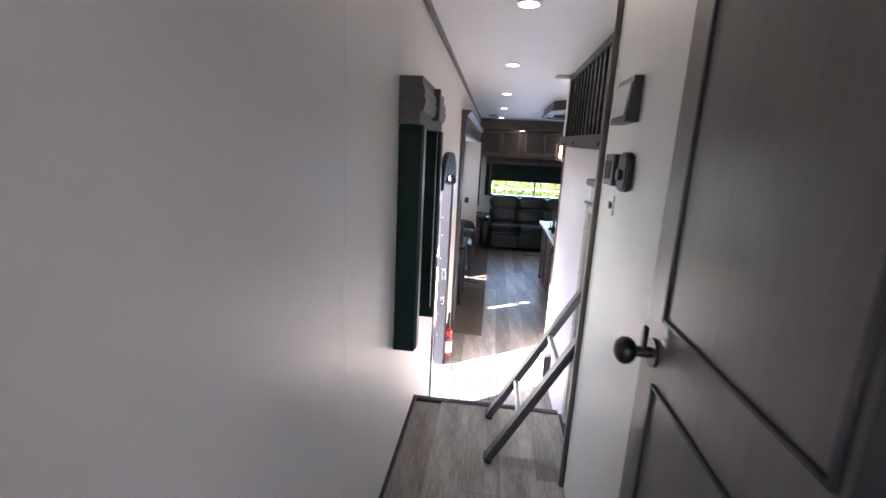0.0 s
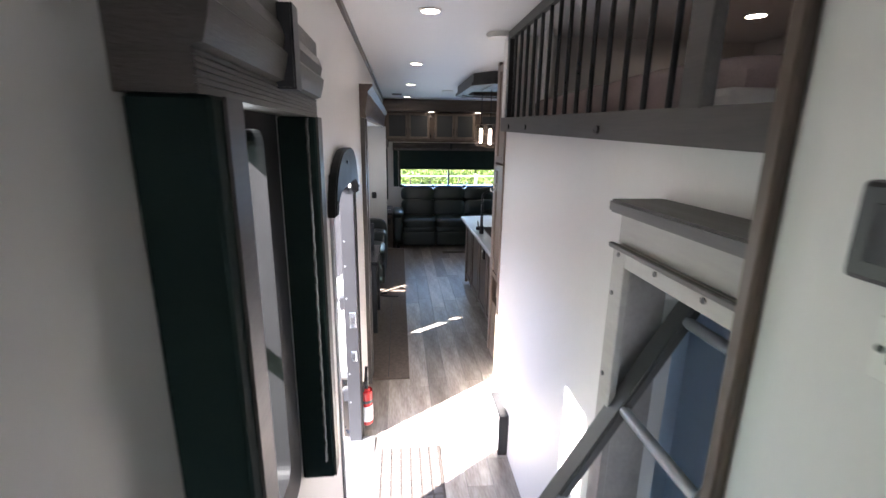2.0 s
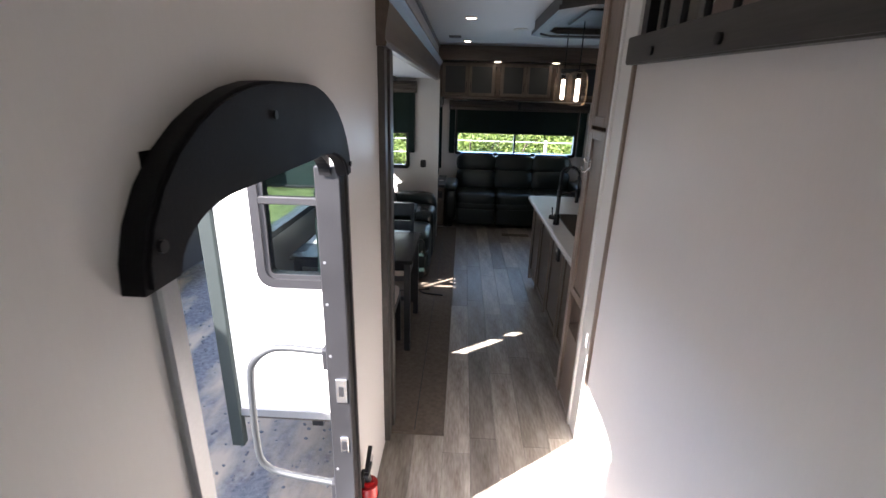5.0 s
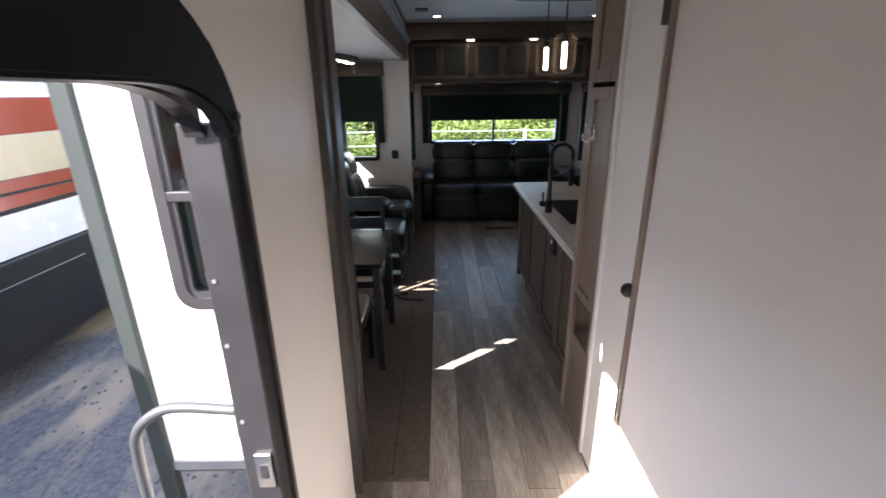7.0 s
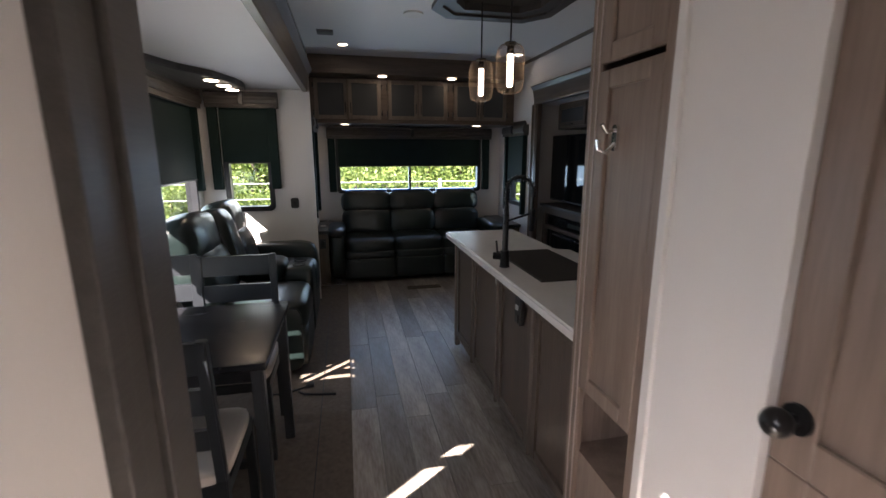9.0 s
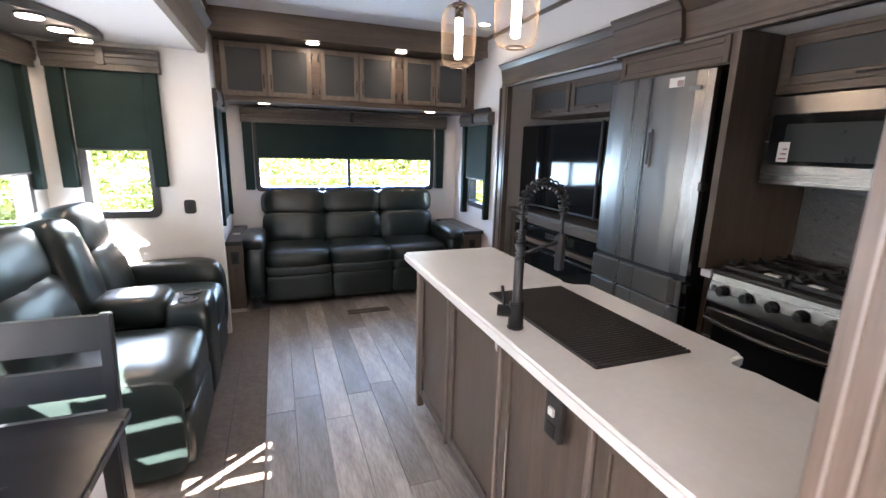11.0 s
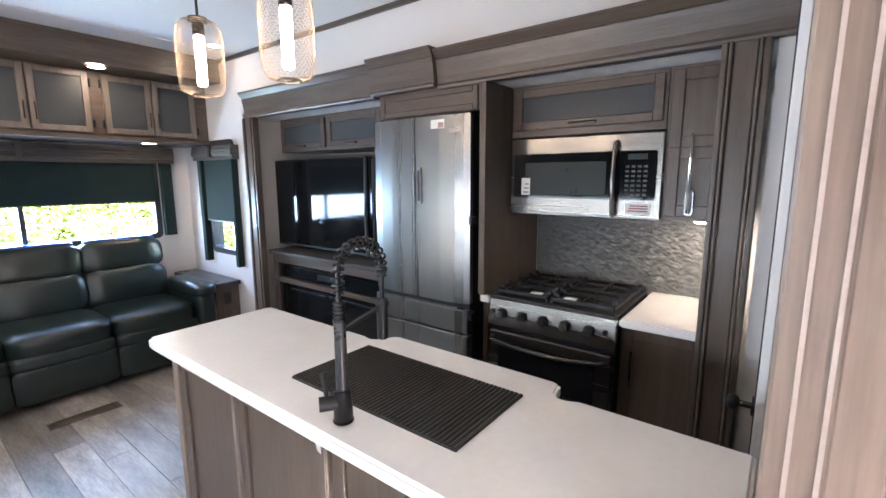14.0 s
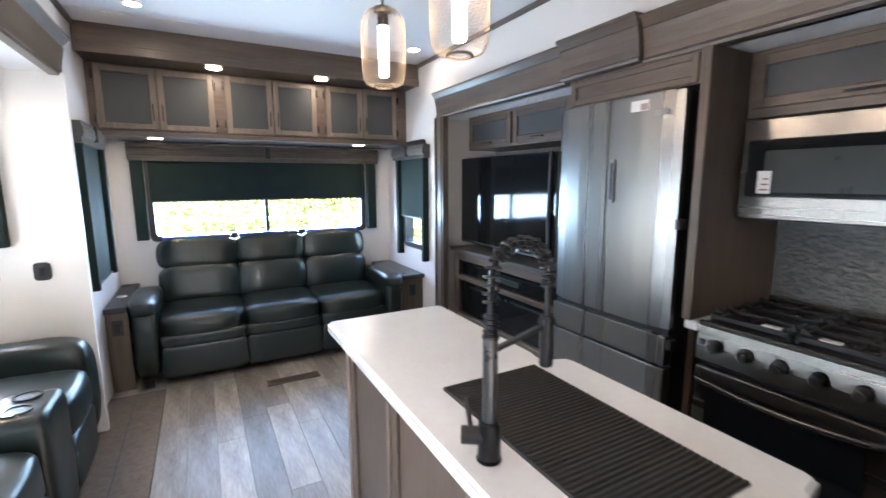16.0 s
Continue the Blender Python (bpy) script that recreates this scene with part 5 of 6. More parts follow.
for x, y, zb in ((1.237, 6.845, 1.834), (1.247, 6.33, 1.822)):
    pd = thing("pendant_light", "pendant light with bronze wire-mesh cage and lit tube bulb", "pendant light", (x, y, zb), group="island pendants", in_place=False)
    H = 0.26
    prof = [(0.036, 0.0), (0.062, 0.006), (0.074, 0.03), (0.078, 0.08), (0.078, 0.19), (0.073, 0.228), (0.055, 0.252), (0.032, H)]
    cage = bmesh.new()
    M = 34
    rows = [[cage.verts.new((r * math.cos(2 * math.pi * (k + 0.5 * (i % 2)) / M), r * math.sin(2 * math.pi * (k + 0.5 * (i % 2)) / M), z)) for k in range(M)] for i, (r, z) in enumerate([(float(np.interp(q, [p[1] for p in prof], [p[0] for p in prof])), q) for q in np.linspace(0.0, H, 31)])]
    for i, (a, b) in enumerate(zip(rows, rows[1:])):
        for k in range(M):
            j = (k + 1) % M
            if i % 2 == 0:
                cage.faces.new((a[k], a[j], b[k]))
                cage.faces.new((a[j], b[j], b[k]))
            else:
                cage.faces.new((a[k], a[j], b[j]))
                cage.faces.new((a[k], b[j], b[k]))
    mesh_ob = part("cage", cage, BRONZE, pd, "fine bronze wire-mesh cage")
    mod = mesh_ob.modifiers.new("wire", "WIREFRAME")
    mod.thickness, mod.use_even_offset = 0.001, False
    part("bottom_ring", ring_prism([(0.036 * math.cos(a), 0.036 * math.sin(a)) for a in np.linspace(0, 2 * math.pi, 24, endpoint=False)], [(0.031 * math.cos(a), 0.031 * math.sin(a)) for a in np.linspace(0, 2 * math.pi, 24, endpoint=False)], "z", -0.002, 0.004), BRONZE, pd)
    part("bulb", cyl(0.0165, 0.17, Matrix.Translation((0, 0, 0.035)), 20, bevel=0.004), BULB, pd, "glowing frosted tube bulb", smooth=True)
    part("socket", cyl(0.02, 0.045, Matrix.Translation((0, 0, 0.205)), 18), BLACK_METAL, pd, smooth=True)
    part("cap", cyl(0.032, 0.012, Matrix.Translation((0, 0, H - 0.006)), 20), BLACK_METAL, pd, smooth=True)
    part("stem", cyl(0.0045, 2.44 - zb - H, Matrix.Translation((0, 0, H)), 10), BLACK_METAL, pd, smooth=True)

# ---- living slide-out ----
lf = thing("slide_fascia", "grey-brown moulded wood fascia round the living slide-out", "fascia", (XL, 6.5, 0), kind="structure")
part("crown", prism(crown(XL, 1, 2.06, 2.28, 0.09), "y", 4.48, 8.52), WOOD_Y, lf)
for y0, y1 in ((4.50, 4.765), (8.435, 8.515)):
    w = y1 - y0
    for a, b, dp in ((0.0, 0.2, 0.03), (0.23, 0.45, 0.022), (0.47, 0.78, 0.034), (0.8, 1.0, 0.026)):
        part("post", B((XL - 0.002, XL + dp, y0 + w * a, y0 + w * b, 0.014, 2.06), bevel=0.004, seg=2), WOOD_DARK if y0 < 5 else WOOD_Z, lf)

# windows of the slide-out and the rear
window("window_slide_back", "x", SLX, -1, 5.35, 8.22, 0.90, 1.90, "long black-framed window behind the recliner", mid=7.32)
window("window_slide_rear", "y", SLY1, 1, -0.77, -0.358, 0.957, 1.90, "small black-framed window in the slide-out end")
window("window_slide_front", "y", SLY0 + 0.04, -1, -0.725, -0.25, 0.875, 1.90, "small black-framed window by the dinette", rail=1.33, tint=GLASS_TINT, deep=0.05)
window("window_rear", "y", YR, 1, 0.23, 2.15, 0.99, 1.72, "wide black-framed rear window above the sofa", mid=1.18)
window("window_left_rear", "x", XL, -1, 8.78, 9.30, 0.86, 1.86, "narrow side window beside the sofa")
window("window_right_rear", "x", XR, 1, 8.95, 9.42, 0.86, 1.86, "narrow side window by the end table")

valance("window_valance", "y", SLX, 5.15, 8.37, 1.885, 2.03, 0.085, "long grey wood valance over the recliner window")
valance("window_valance", "x", SLY1, -0.88, -0.257, 1.90, 2.04, -0.085, "grey wood valance over the slide-out end window")
valance("window_valance", "x", YR, 0.115, 2.29, 1.675, 1.815, -0.095, "long grey wood valance over the rear window")
valance("window_valance", "y", XL, 8.66, 9.42, 1.73, 1.86, 0.08, "grey wood valance over the narrow side window")
valance("window_valance", "y", XR, 8.86, 9.58, 1.70, 1.82, -0.08, "grey wood valance over the narrow side window")


def blind(ax, w, s, u0, u1, z0, z1, label, wob=0.004):
    """A lowered roller blind: a slightly wavy cloth and its hem bar."""
    ob = thing("roller_blind", label, "blind", (w, u0, z0) if ax == "x" else (u0, w, z0))
    n = max(8, int((u1 - u0) / 0.06))
    bm = bmesh.new()
    cols = []
    for k in range(n + 1):
        u = u0 + (u1 - u0) * k / n
        col = []
        for j in range(7):
            z = z1 + (z0 - z1) * j / 6
            o = w + wob * math.sin(u * 9 + 1.3) * (j / 6)
            col.append([bm.verts.new((o + t, u, z) if ax == "x" else (u, o + t, z)) for t in (0, 0.0015)])
        cols.append(col)
    for a, b in zip(cols, cols[1:]):
        for j in range(6):
            for t in (0, 1):
                bm.faces.new((a[j][t], b[j][t], b[j + 1][t], a[j + 1][t]))
    part("cloth", bm, FABRIC_DARK, ob, smooth=True)
    part("hem_bar", B((w - 0.005, w + 0.007, u0, u1, z0 - 0.014, z0) if ax == "x" else (u0, u1, w - 0.005, w + 0.007, z0 - 0.014, z0), bevel=0.002), BLACK, ob)
    return ob


def side_boards(ax, w, s, pairs, z0, z1, label):
    for a, b in pairs:
        ob = thing("blind_side_panel", label, "window trim", (w, a, z0) if ax == "x" else (a, w, z0), group="blind side panels")
        lo, hi = sorted((w, w + s * 0.06))
        part("board", B((lo, hi, a, b, z0, z1) if ax == "x" else (a, b, lo, hi, z0, z1), bevel=0.006, seg=2), FABRIC_DARK, ob)


SB = "dark fabric-covered side panel beside a window"
blind("x", SLX + 0.022, 1, 5.30, 8.21, 1.272, 1.89, "dark green-black roller blind half lowered over the long window")
blind("y", SLY1 - 0.028, -1, -0.775, -0.352, 1.413, 1.91, "dark roller blind half lowered over the slide-out end window")
blind("y", SLY0 + 0.064, 1, -0.735, -0.23, 1.40, 1.95, "dark roller blind half lowered over the dinette window")
# Added blocker: trims the sun through the dinette window to a sliver.
side_boards("y", SLY0 + 0.042, 1, ((-0.44, -0.25),), 0.86, 1.38, "dark panel added at the dinette window to shape the floor's sun patch")
blind("y", YR - 0.03, -1, 0.25, 2.13, 1.335, 1.69, "dark roller blind half lowered over the rear window")
blind("x", XL + 0.028, 1, 8.74, 9.34, 0.84, 1.74, "dark roller blind fully lowered over the narrow side window", 0.01)
blind("x", XR - 0.03, -1, 8.93, 9.45, 1.16, 1.72, "dark roller blind half lowered over the narrow side window")
side_boards("y", SLY1, -1, ((-0.872, -0.79), (-0.36, -0.28)), 1.16, 1.905, SB)
side_boards("y", YR, -1, ((0.125, 0.215), (2.175, 2.27)), 1.0, 1.68, SB)
side_boards("x", SLX, 1, ((8.235, 8.30),), 1.16, 1.89, SB)
side_boards("x", XR, -1, ((8.89, 8.935), (9.46, 9.52)), 0.76, 1.705, SB)
side_boards("x", XL, 1, ((8.69, 8.735), (9.345, 9.40)), 0.82, 1.735, SB)
solo("red_latch", B((SLX - 0.008, SLX + 0.006, 7.305, 7.335, 1.19, 1.25), bevel=0.003), RED, "red emergency latch on the long window", "latch")

# oval light board
ob_pts = [(6.4, -0.978), (6.9, -0.82), (7.24, -0.72), (7.5, -0.57), (7.8, -0.485), (8.0, -0.465), (8.15, -0.48), (8.24, -0.54), (8.26, -0.64), (8.20, -0.76), (8.12, -0.978)]
ol = thing("light_board", "dark wood curved ceiling board with three lit puck lights", "ceiling light", (-0.65, 7.8, SLZ))
part("board", prism([(x, y) for y, x in ob_pts], "z", SLZ - 0.045, SLZ, 0.006), WOOD_DARK, ol)
for x, y in ((-0.608, 7.6), (-0.585, 7.86), (-0.578, 8.11)):
    lp = part("light_rim", cyl(0.06, 0.01, Matrix.Translation((x, y, SLZ - 0.055)), 24), BLACK_METAL, ol, smooth=True)
    part("lens", cyl(0.05, 0.005, Matrix.Translation((x, y, SLZ - 0.0595)), 24), LAMP_WARM, lp, "glowing lens")
sws = thing("wall_switch", "black rounded wall switch plate", "switch", (-0.168, SLY1, 0.97))
part("plate", prism(rrect(-0.205, -0.13, 0.965, 1.065, 0.02), "y", SLY1 - 0.012, SLY1, 0.003), BLACK, sws, smooth=True)
part("rocker", B((-0.182, -0.154, SLY1 - 0.016, SLY1 - 0.011, 0.99, 1.04), bevel=0.001), BLACK_METAL, sws)

# recliner
rc = thing("recliner_loveseat", "black leather reclining loveseat with cupholder console", "loveseat", (-0.4, 7.58, 0.014))


def lean(bm, x, z, deg, axis="Y"):
    bmesh.ops.rotate(bm, cent=(x, 0, z) if axis == "Y" else (0, x, z), matrix=Matrix.Rotation(radians(deg), 3, axis), verts=bm.verts)
    return bm


for y0, y1, sd in ((6.78, 7.40, 1), (7.72, 8.22, 2)):
    part("seat", puffy(-0.55, 0.03, y0, y1, 0.30, 0.53, 6, 12, 0.05, 0.006, sd), LEATHER, rc, smooth=True)
    part("footrest", puffy(-0.1, 0.035, y0 + 0.02, y1 - 0.02, 0.06, 0.32, 8, 10, 0.03, 0.004, sd + 9), LEATHER, rc, smooth=True)
    bk = lean(puffy(-0.72, -0.47, y0, y1, 0.45, 0.86, 5, 12, 0.1, 0.009, sd + 3), -0.6, 0.5, -14)
    part("backrest", bk, LEATHER, rc, smooth=True)
    part("headrest", lean(puffy(-0.74, -0.50, y0, y1, 0.80, 1.10, 4.5, 12, 0.08, 0.008, sd + 5), -0.6, 0.5, -12), LEATHER, rc, "plump wrinkled headrest", smooth=True)
part("centre_back", lean(puffy(-0.72, -0.46, 7.40, 7.72, 0.5, 1.06, 5, 12, 0.08, 0.008, 17), -0.6, 0.5, -13), LEATHER, rc, smooth=True)
part("base", B((-0.78, -0.04, 6.78, 8.36, 0.05, 0.36), bevel=0.03, seg=3), LEATHER, rc, smooth=True)
part("side_panel", puffy(-0.78, 0.0, 6.765, 6.81, 0.05, 0.50, 10, 8, 0.0, 0.003, 4), LEATHER, rc, smooth=True)
part("console", puffy(-0.18, 0.04, 7.40, 7.72, 0.05, 0.615, 9, 10, 0.0, 0.003, 6), LEATHER, rc, smooth=True)
part("console_lid", puffy(-0.52, -0.17, 7.41, 7.71, 0.5, 0.665, 5, 10, 0.05, 0.004, 8), LEATHER, rc, "padded console lid", smooth=True)
for y in (7.49, 7.63):
    cu = part("cupholder", ring_prism([(-0.07 + 0.05 * math.cos(a), y + 0.05 * math.sin(a)) for a in np.linspace(0, 2 * math.pi, 24, endpoint=False)], [(-0.07 + 0.041 * math.cos(a), y + 0.041 * math.sin(a)) for a in np.linspace(0, 2 * math.pi, 24, endpoint=False)], "z", 0.60, 0.622), CHROME_DARK, rc, "shiny dark cupholder ring", smooth=True)
    part("cup_well", cyl(0.041, 0.012, Matrix.Translation((-0.07, y, 0.606)), 24), BLACK, cu)
part("arm", puffy(-0.62, 0.03, 8.20, 8.40, 0.05, 0.66, 5, 12, 0.0, 0.004, 12), LEATHER, rc, "padded outer arm", smooth=True)

# dinette
DTOP = surface("black_brown_table", (0.010, 0.010, 0.013), 0.24, spec=0.4, color2=(0.0125, 0.0125, 0.0145), scale=10, stretch=(0.3, 3, 1), grain=0.05)
DCHAIR = surface("dark_blue_grey_wood", (0.018, 0.021, 0.025), 0.35, var=0.2, grain=0.15)
CREAM = surface("cream_vinyl_seat", (0.52, 0.46, 0.41), 0.5, var=0.06, grain=0.2)
dt = thing("dining_table", "black-stained rectangular dining table", "table", (-0.42, 5.78, 0.014))
part("tabletop", B((-0.86, 0.02, 5.42, 6.13, 0.73, 0.76), bevel=0.006, seg=2), DTOP, dt)
part("apron", B((-0.80, -0.04, 5.48, 6.07, 0.66, 0.73)), DTOP, dt)
for x in (-0.82, -0.02):
    for y in (5.465, 6.085):
        part("leg", bar((x, y, 0.014), (x, y, 0.73), 0.045, 0.045, (0, 1, 0), 0.004), DCHAIR, dt)
lab = thing("table_papers", "pale papers lying on the table", "papers", (-0.75, 5.85, 0.76))
part("sheet", B((-0.84, -0.63, 5.72, 6.0, 0.7602, 0.7625)), WHITE_PLASTIC, lab)


def chair(loc, rz, proto=[]):
    """A ladder-back dining chair that faces -y."""
    if proto:
        return copy_thing(proto[0], pose(*loc, 0, 0, rz))
    ob = thing("dining_chair", "dark blue-grey wooden dining chair with a cream padded seat", "chair", loc, rz, "chairs round the table", in_place=False)
    part("seat", puffy(-0.2, 0.2, -0.21, 0.21, 0.425, 0.475, 7, 8, 0.0, 0.002, 2), CREAM, ob, "cream padded seat", smooth=True)
    bm = bmesh.new()
    for b in ((-0.19, 0.19, -0.2, -0.175, 0.38, 0.425), (-0.19, 0.19, 0.175, 0.2, 0.38, 0.425), (-0.2, -0.175, -0.2, 0.2, 0.38, 0.425), (0.175, 0.2, -0.2, 0.2, 0.38, 0.425)):
        B(b, bm=bm)
    part("seat_frame", bm, DCHAIR, ob)
    for x in (-0.185, 0.185):
        part("leg", bar((x, -0.185, 0), (x, -0.185, 0.40), 0.034, 0.034, (0, 1, 0), 0.003), DCHAIR, ob)
        part("back_leg", bar((x, 0.21, 0), (x, 0.195, 0.45), 0.034, 0.036, (0, 1, 0), 0.003), DCHAIR, ob)
        part("back_post", bar((x, 0.195, 0.44), (x, 0.25, 0.95), 0.034, 0.03, (0, 1, 0), 0.004), DCHAIR, ob)
    for z0, z1 in ((0.84, 0.945), (0.70, 0.79), (0.57, 0.645)):
        ya, yb = 0.195 + 0.055 * (z0 - 0.44) / 0.51, 0.195 + 0.055 * (z1 - 0.44) / 0.51
        part("back_slat", prism([(ya - 0.009, z0), (ya + 0.009, z0), (yb + 0.009, z1), (yb - 0.009, z1)], "x", -0.17, 0.17, 0.003), DCHAIR, ob)
    part("stretcher", B((-0.18, 0.18, -0.195, -0.175, 0.2, 0.235)), DCHAIR, ob)
    proto.append(ob)
    return ob


chair((-0.265, 6.10, 0.014), 0)
chair((-0.665, 6.15, 0.014), 3)
chair((-0.29, 5.42, 0.014), 180)
cb2 = thing("power_cord", "black power cord with plug lying on the carpet", "cord", (0, 6.55, 0.014))
part("wire", tube([(-0.25, 6.55, 0.02), (-0.12, 6.53, 0.021), (-0.03, 6.57, 0.02), (0.03, 6.60, 0.02), (0.06, 6.585, 0.02)], 0.006, 8), BLACK, cb2, smooth=True)
part("wire", tube([(-0.02, 6.54, 0.02), (0.02, 6.50, 0.021), (0.10, 6.485, 0.02), (0.21, 6.466, 0.02)], 0.008, 8), BLACK, cb2, smooth=True)
part("plug", B((0.02, 0.07, 6.58, 6.62, 0.014, 0.04), bevel=0.006), BLACK, cb2)
solo("carpet_seam", B((0.125, 0.13, 4.6, 8.88, 0.0135, 0.0155)), BLACK, "dark seam line in the carpet", "trim", kind="structure")

# ---- rear lounge ----
sf = thing("sofa", "black leather three-seat sofa below the rear window", "sofa", (1.16, 9.35, 0))
XS = (0.285, 0.87, 1.455, 2.04)
for k in range(3):
    a, b = XS[k], XS[k + 1]
    part("seat_cushion", puffy(a, b, 8.97, 9.58, 0.33, 0.52, 6, 13, 0.06, 0.006, k), LEATHER, sf, "plump seat cushion", smooth=True)
    part("seat_front", puffy(a + 0.004, b - 0.004, 8.955, 9.1, 0.285, 0.385, 6, 9, 0.03, 0.004, k + 7), LEATHER, sf, smooth=True)
    part("front_panel", puffy(a + 0.003, b - 0.003, 8.965, 9.05, 0.05, 0.30, 10, 8, 0.0, 0.003, k + 11), LEATHER, sf, smooth=True)
    part("backrest", lean(puffy(a, b, 9.50, 9.73, 0.46, 0.80, 5, 13, 0.09, 0.008, k + 20), 9.6, 0.5, -7, "X"), LEATHER, sf, smooth=True)
    part("headrest", lean(puffy(a, b, 9.51, 9.74, 0.75, 1.03, 4.5, 13, 0.08, 0.008, k + 30), 9.6, 0.5, -7, "X"), LEATHER, sf, "pillowed headrest", smooth=True)
    # Blue pad that paints the window's sky highlight along the headrest top.
    part("sky_sheen", puffy(a + 0.03, b - 0.03, 9.60, 9.74, 1.0, 1.045, 4, 8, 0.0, 0.006, k + 40), SKY_SHEEN, sf, "blue sky reflection on the top, painted as a thin pad", smooth=True)
part("base", B((0.2, 2.1, 9.04, 9.75, 0.06, 0.36)), BLACK, sf)
for x0, x1 in ((0.115, 0.29), (2.035, 2.21)):
    part("arm", puffy(x0, x1, 8.95, 9.7, 0.06, 0.62, 5, 13, 0.0, 0.004, x0), LEATHER, sf, "rounded padded arm", smooth=True)
    part("arm_pad", puffy(x0 - 0.01, x1 + 0.01, 8.935, 9.6, 0.54, 0.66, 4, 11, 0.04, 0.005, x0 + 2), LEATHER, sf, smooth=True)
for x in (0.2, 2.12):
    for y in (9.02, 9.66):
        part("foot", B((x - 0.03, x + 0.03, y - 0.03, y + 0.03, 0, 0.06), bevel=0.004), BLACK, sf)

for x0, x1, lb in ((XL + 0.004, 0.108, "dark-topped wooden end cabinet with outlet and charger"), (2.218, XR - 0.004, "dark-topped wooden end cabinet with outlet beside the sofa")):
    et = thing("end_cabinet", lb, "end table", ((x0 + x1) / 2, 9.4, 0), group="end cabinets")
    part("body", B((x0, x1, 9.03, 9.85, 0.0, 0.59), bevel=0.002), WOOD_Z, et)
    part("top", B((x0, x1, 8.98, 9.85, 0.59, 0.63), bevel=0.008, seg=2), TOP_DARK, et, "dark top")
    xm = (x0 + x1) / 2
    op = part("outlet_plate", B((xm - 0.033, xm + 0.033, 9.022, 9.031, 0.42, 0.53), bevel=0.002), BLACK, et, "black outlet plate")
    part("socket", B((xm - 0.017, xm + 0.017, 9.018, 9.023, 0.44, 0.51), bevel=0.001), BLACK_METAL, op)
    if x0 < 1:
        part("charger", cyl(0.035, 0.006, Matrix.Translation((xm, 9.35, 0.63)), 24), WHITE_PLASTIC, et, "round pale charging pad", smooth=True)

rcab = thing("overhead_cabinet", "grey-brown overhead cabinets with frosted doors above the rear window", "overhead cabinet", (1.2, 9.6, 1.84))
part("body", B((XL, XR, 9.37, YR, 1.865, 2.34)), WOOD_X, rcab)
part("bottom_board", B((XL, XR, 9.32, YR, 1.835, 1.866), bevel=0.003), WOOD_X, rcab)
part("soffit", B((XL, XR, 9.08, YR, 2.345, ZC), bevel=0.004), WOOD_X, rcab, "deep wooden soffit")
part("soffit_lip", B((XL, XR, 9.07, 9.085, 2.34, 2.40), bevel=0.003), WOOD_X, rcab)
for k, (a, b) in enumerate(((0.02, 0.39), (0.40, 0.775), (0.86, 1.215), (1.225, 1.575), (1.66, 1.99), (2.0, 2.33))):
    u = b - 0.025 if k % 2 == 0 else a + 0.025
    d = door_front(rcab, "-y", 9.348, a, b, 1.885, 2.325, WOOD_FRAME, FROST, pull=(u, 1.95, u, 2.07), rail=0.042)
    for z in (1.95, 2.25):
        h = a - 0.012 if k % 2 == 0 else b + 0.012
        part("hinge", B((h - 0.006, h + 0.006, 9.342, 9.372, z - 0.03, z + 0.03), bevel=0.002), BLACK_METAL, d)
for x, y, z in ((0.785, 9.166, 2.34), (1.585, 9.166, 2.34), (0.35, 9.43, 1.835), (1.97, 9.43, 1.835)):
    puck_light(x, y, z, 0.05)
fv = thing("floor_register", "brown slatted metal floor register", "floor vent", (1.14, 8.66, 0))
part("frame", ring_prism([(0.96, 8.605), (1.34, 8.605), (1.34, 8.705), (0.96, 8.705)], [(0.975, 8.62), (1.325, 8.62), (1.325, 8.69), (0.975, 8.69)], "z", 0, 0.006), VENT_BROWN, fv)
part("dark_well", B((0.97, 1.33, 8.615, 8.695, -0.002, 0.001)), BLACK, fv)
for k in range(22):
    x = 0.982 + k * 0.0158
    part("slat", B((x, x + 0.007, 8.618, 8.692, 0.001, 0.0055)), VENT_BROWN, fv)

# ---- outside ----
GRAVEL = surface("blue_grey_gravel", (0.03, 0.035, 0.044), 0.9, color2=(0.14, 0.146, 0.16), scale=25, gscale=90, grain=1.0)
GZ = -0.78
# Dappled sunlight painted into the gravel: stretched noise mixes in lighter brown patches.
gnt = GRAVEL.node_tree
gb = gnt.nodes["Principled BSDF"]
gpos = gnt.nodes.new("ShaderNodeTexCoord")
gmap = gnt.nodes.new("ShaderNodeMapping")
gmap.inputs["Rotation"].default_value = (0, 0, 0.5)
gmap.inputs["Scale"].default_value = (1.0, 0.35, 1.0)
gnz = gnt.nodes.new("ShaderNodeTexNoise")
gnz.inputs["Scale"].default_value, gnz.inputs["Detail"].default_value = 2.2, 6.0
grp = gnt.nodes.new("ShaderNodeValToRGB")
grp.color_ramp.elements[0].position, grp.color_ramp.elements[1].position = 0.47, 0.62
gmx = gnt.nodes.new("ShaderNodeMix")
gmx.data_type = "RGBA"
gmx.inputs[7].default_value = (0.27, 0.225, 0.17, 1)
gold = gb.inputs["Base Color"].links[0].from_socket
gnt.links.new(gpos.outputs["Object"], gmap.inputs[0])
gnt.links.new(gmap.outputs[0], gnz.inputs[0])
gnt.links.new(gnz.outputs[0], grp.inputs[0])
gnt.links.new(grp.outputs[0], gmx.inputs[0])
gnt.links.new(gold, gmx.inputs[6])
gnt.links.new(gmx.outputs[2], gb.inputs["Base Color"])
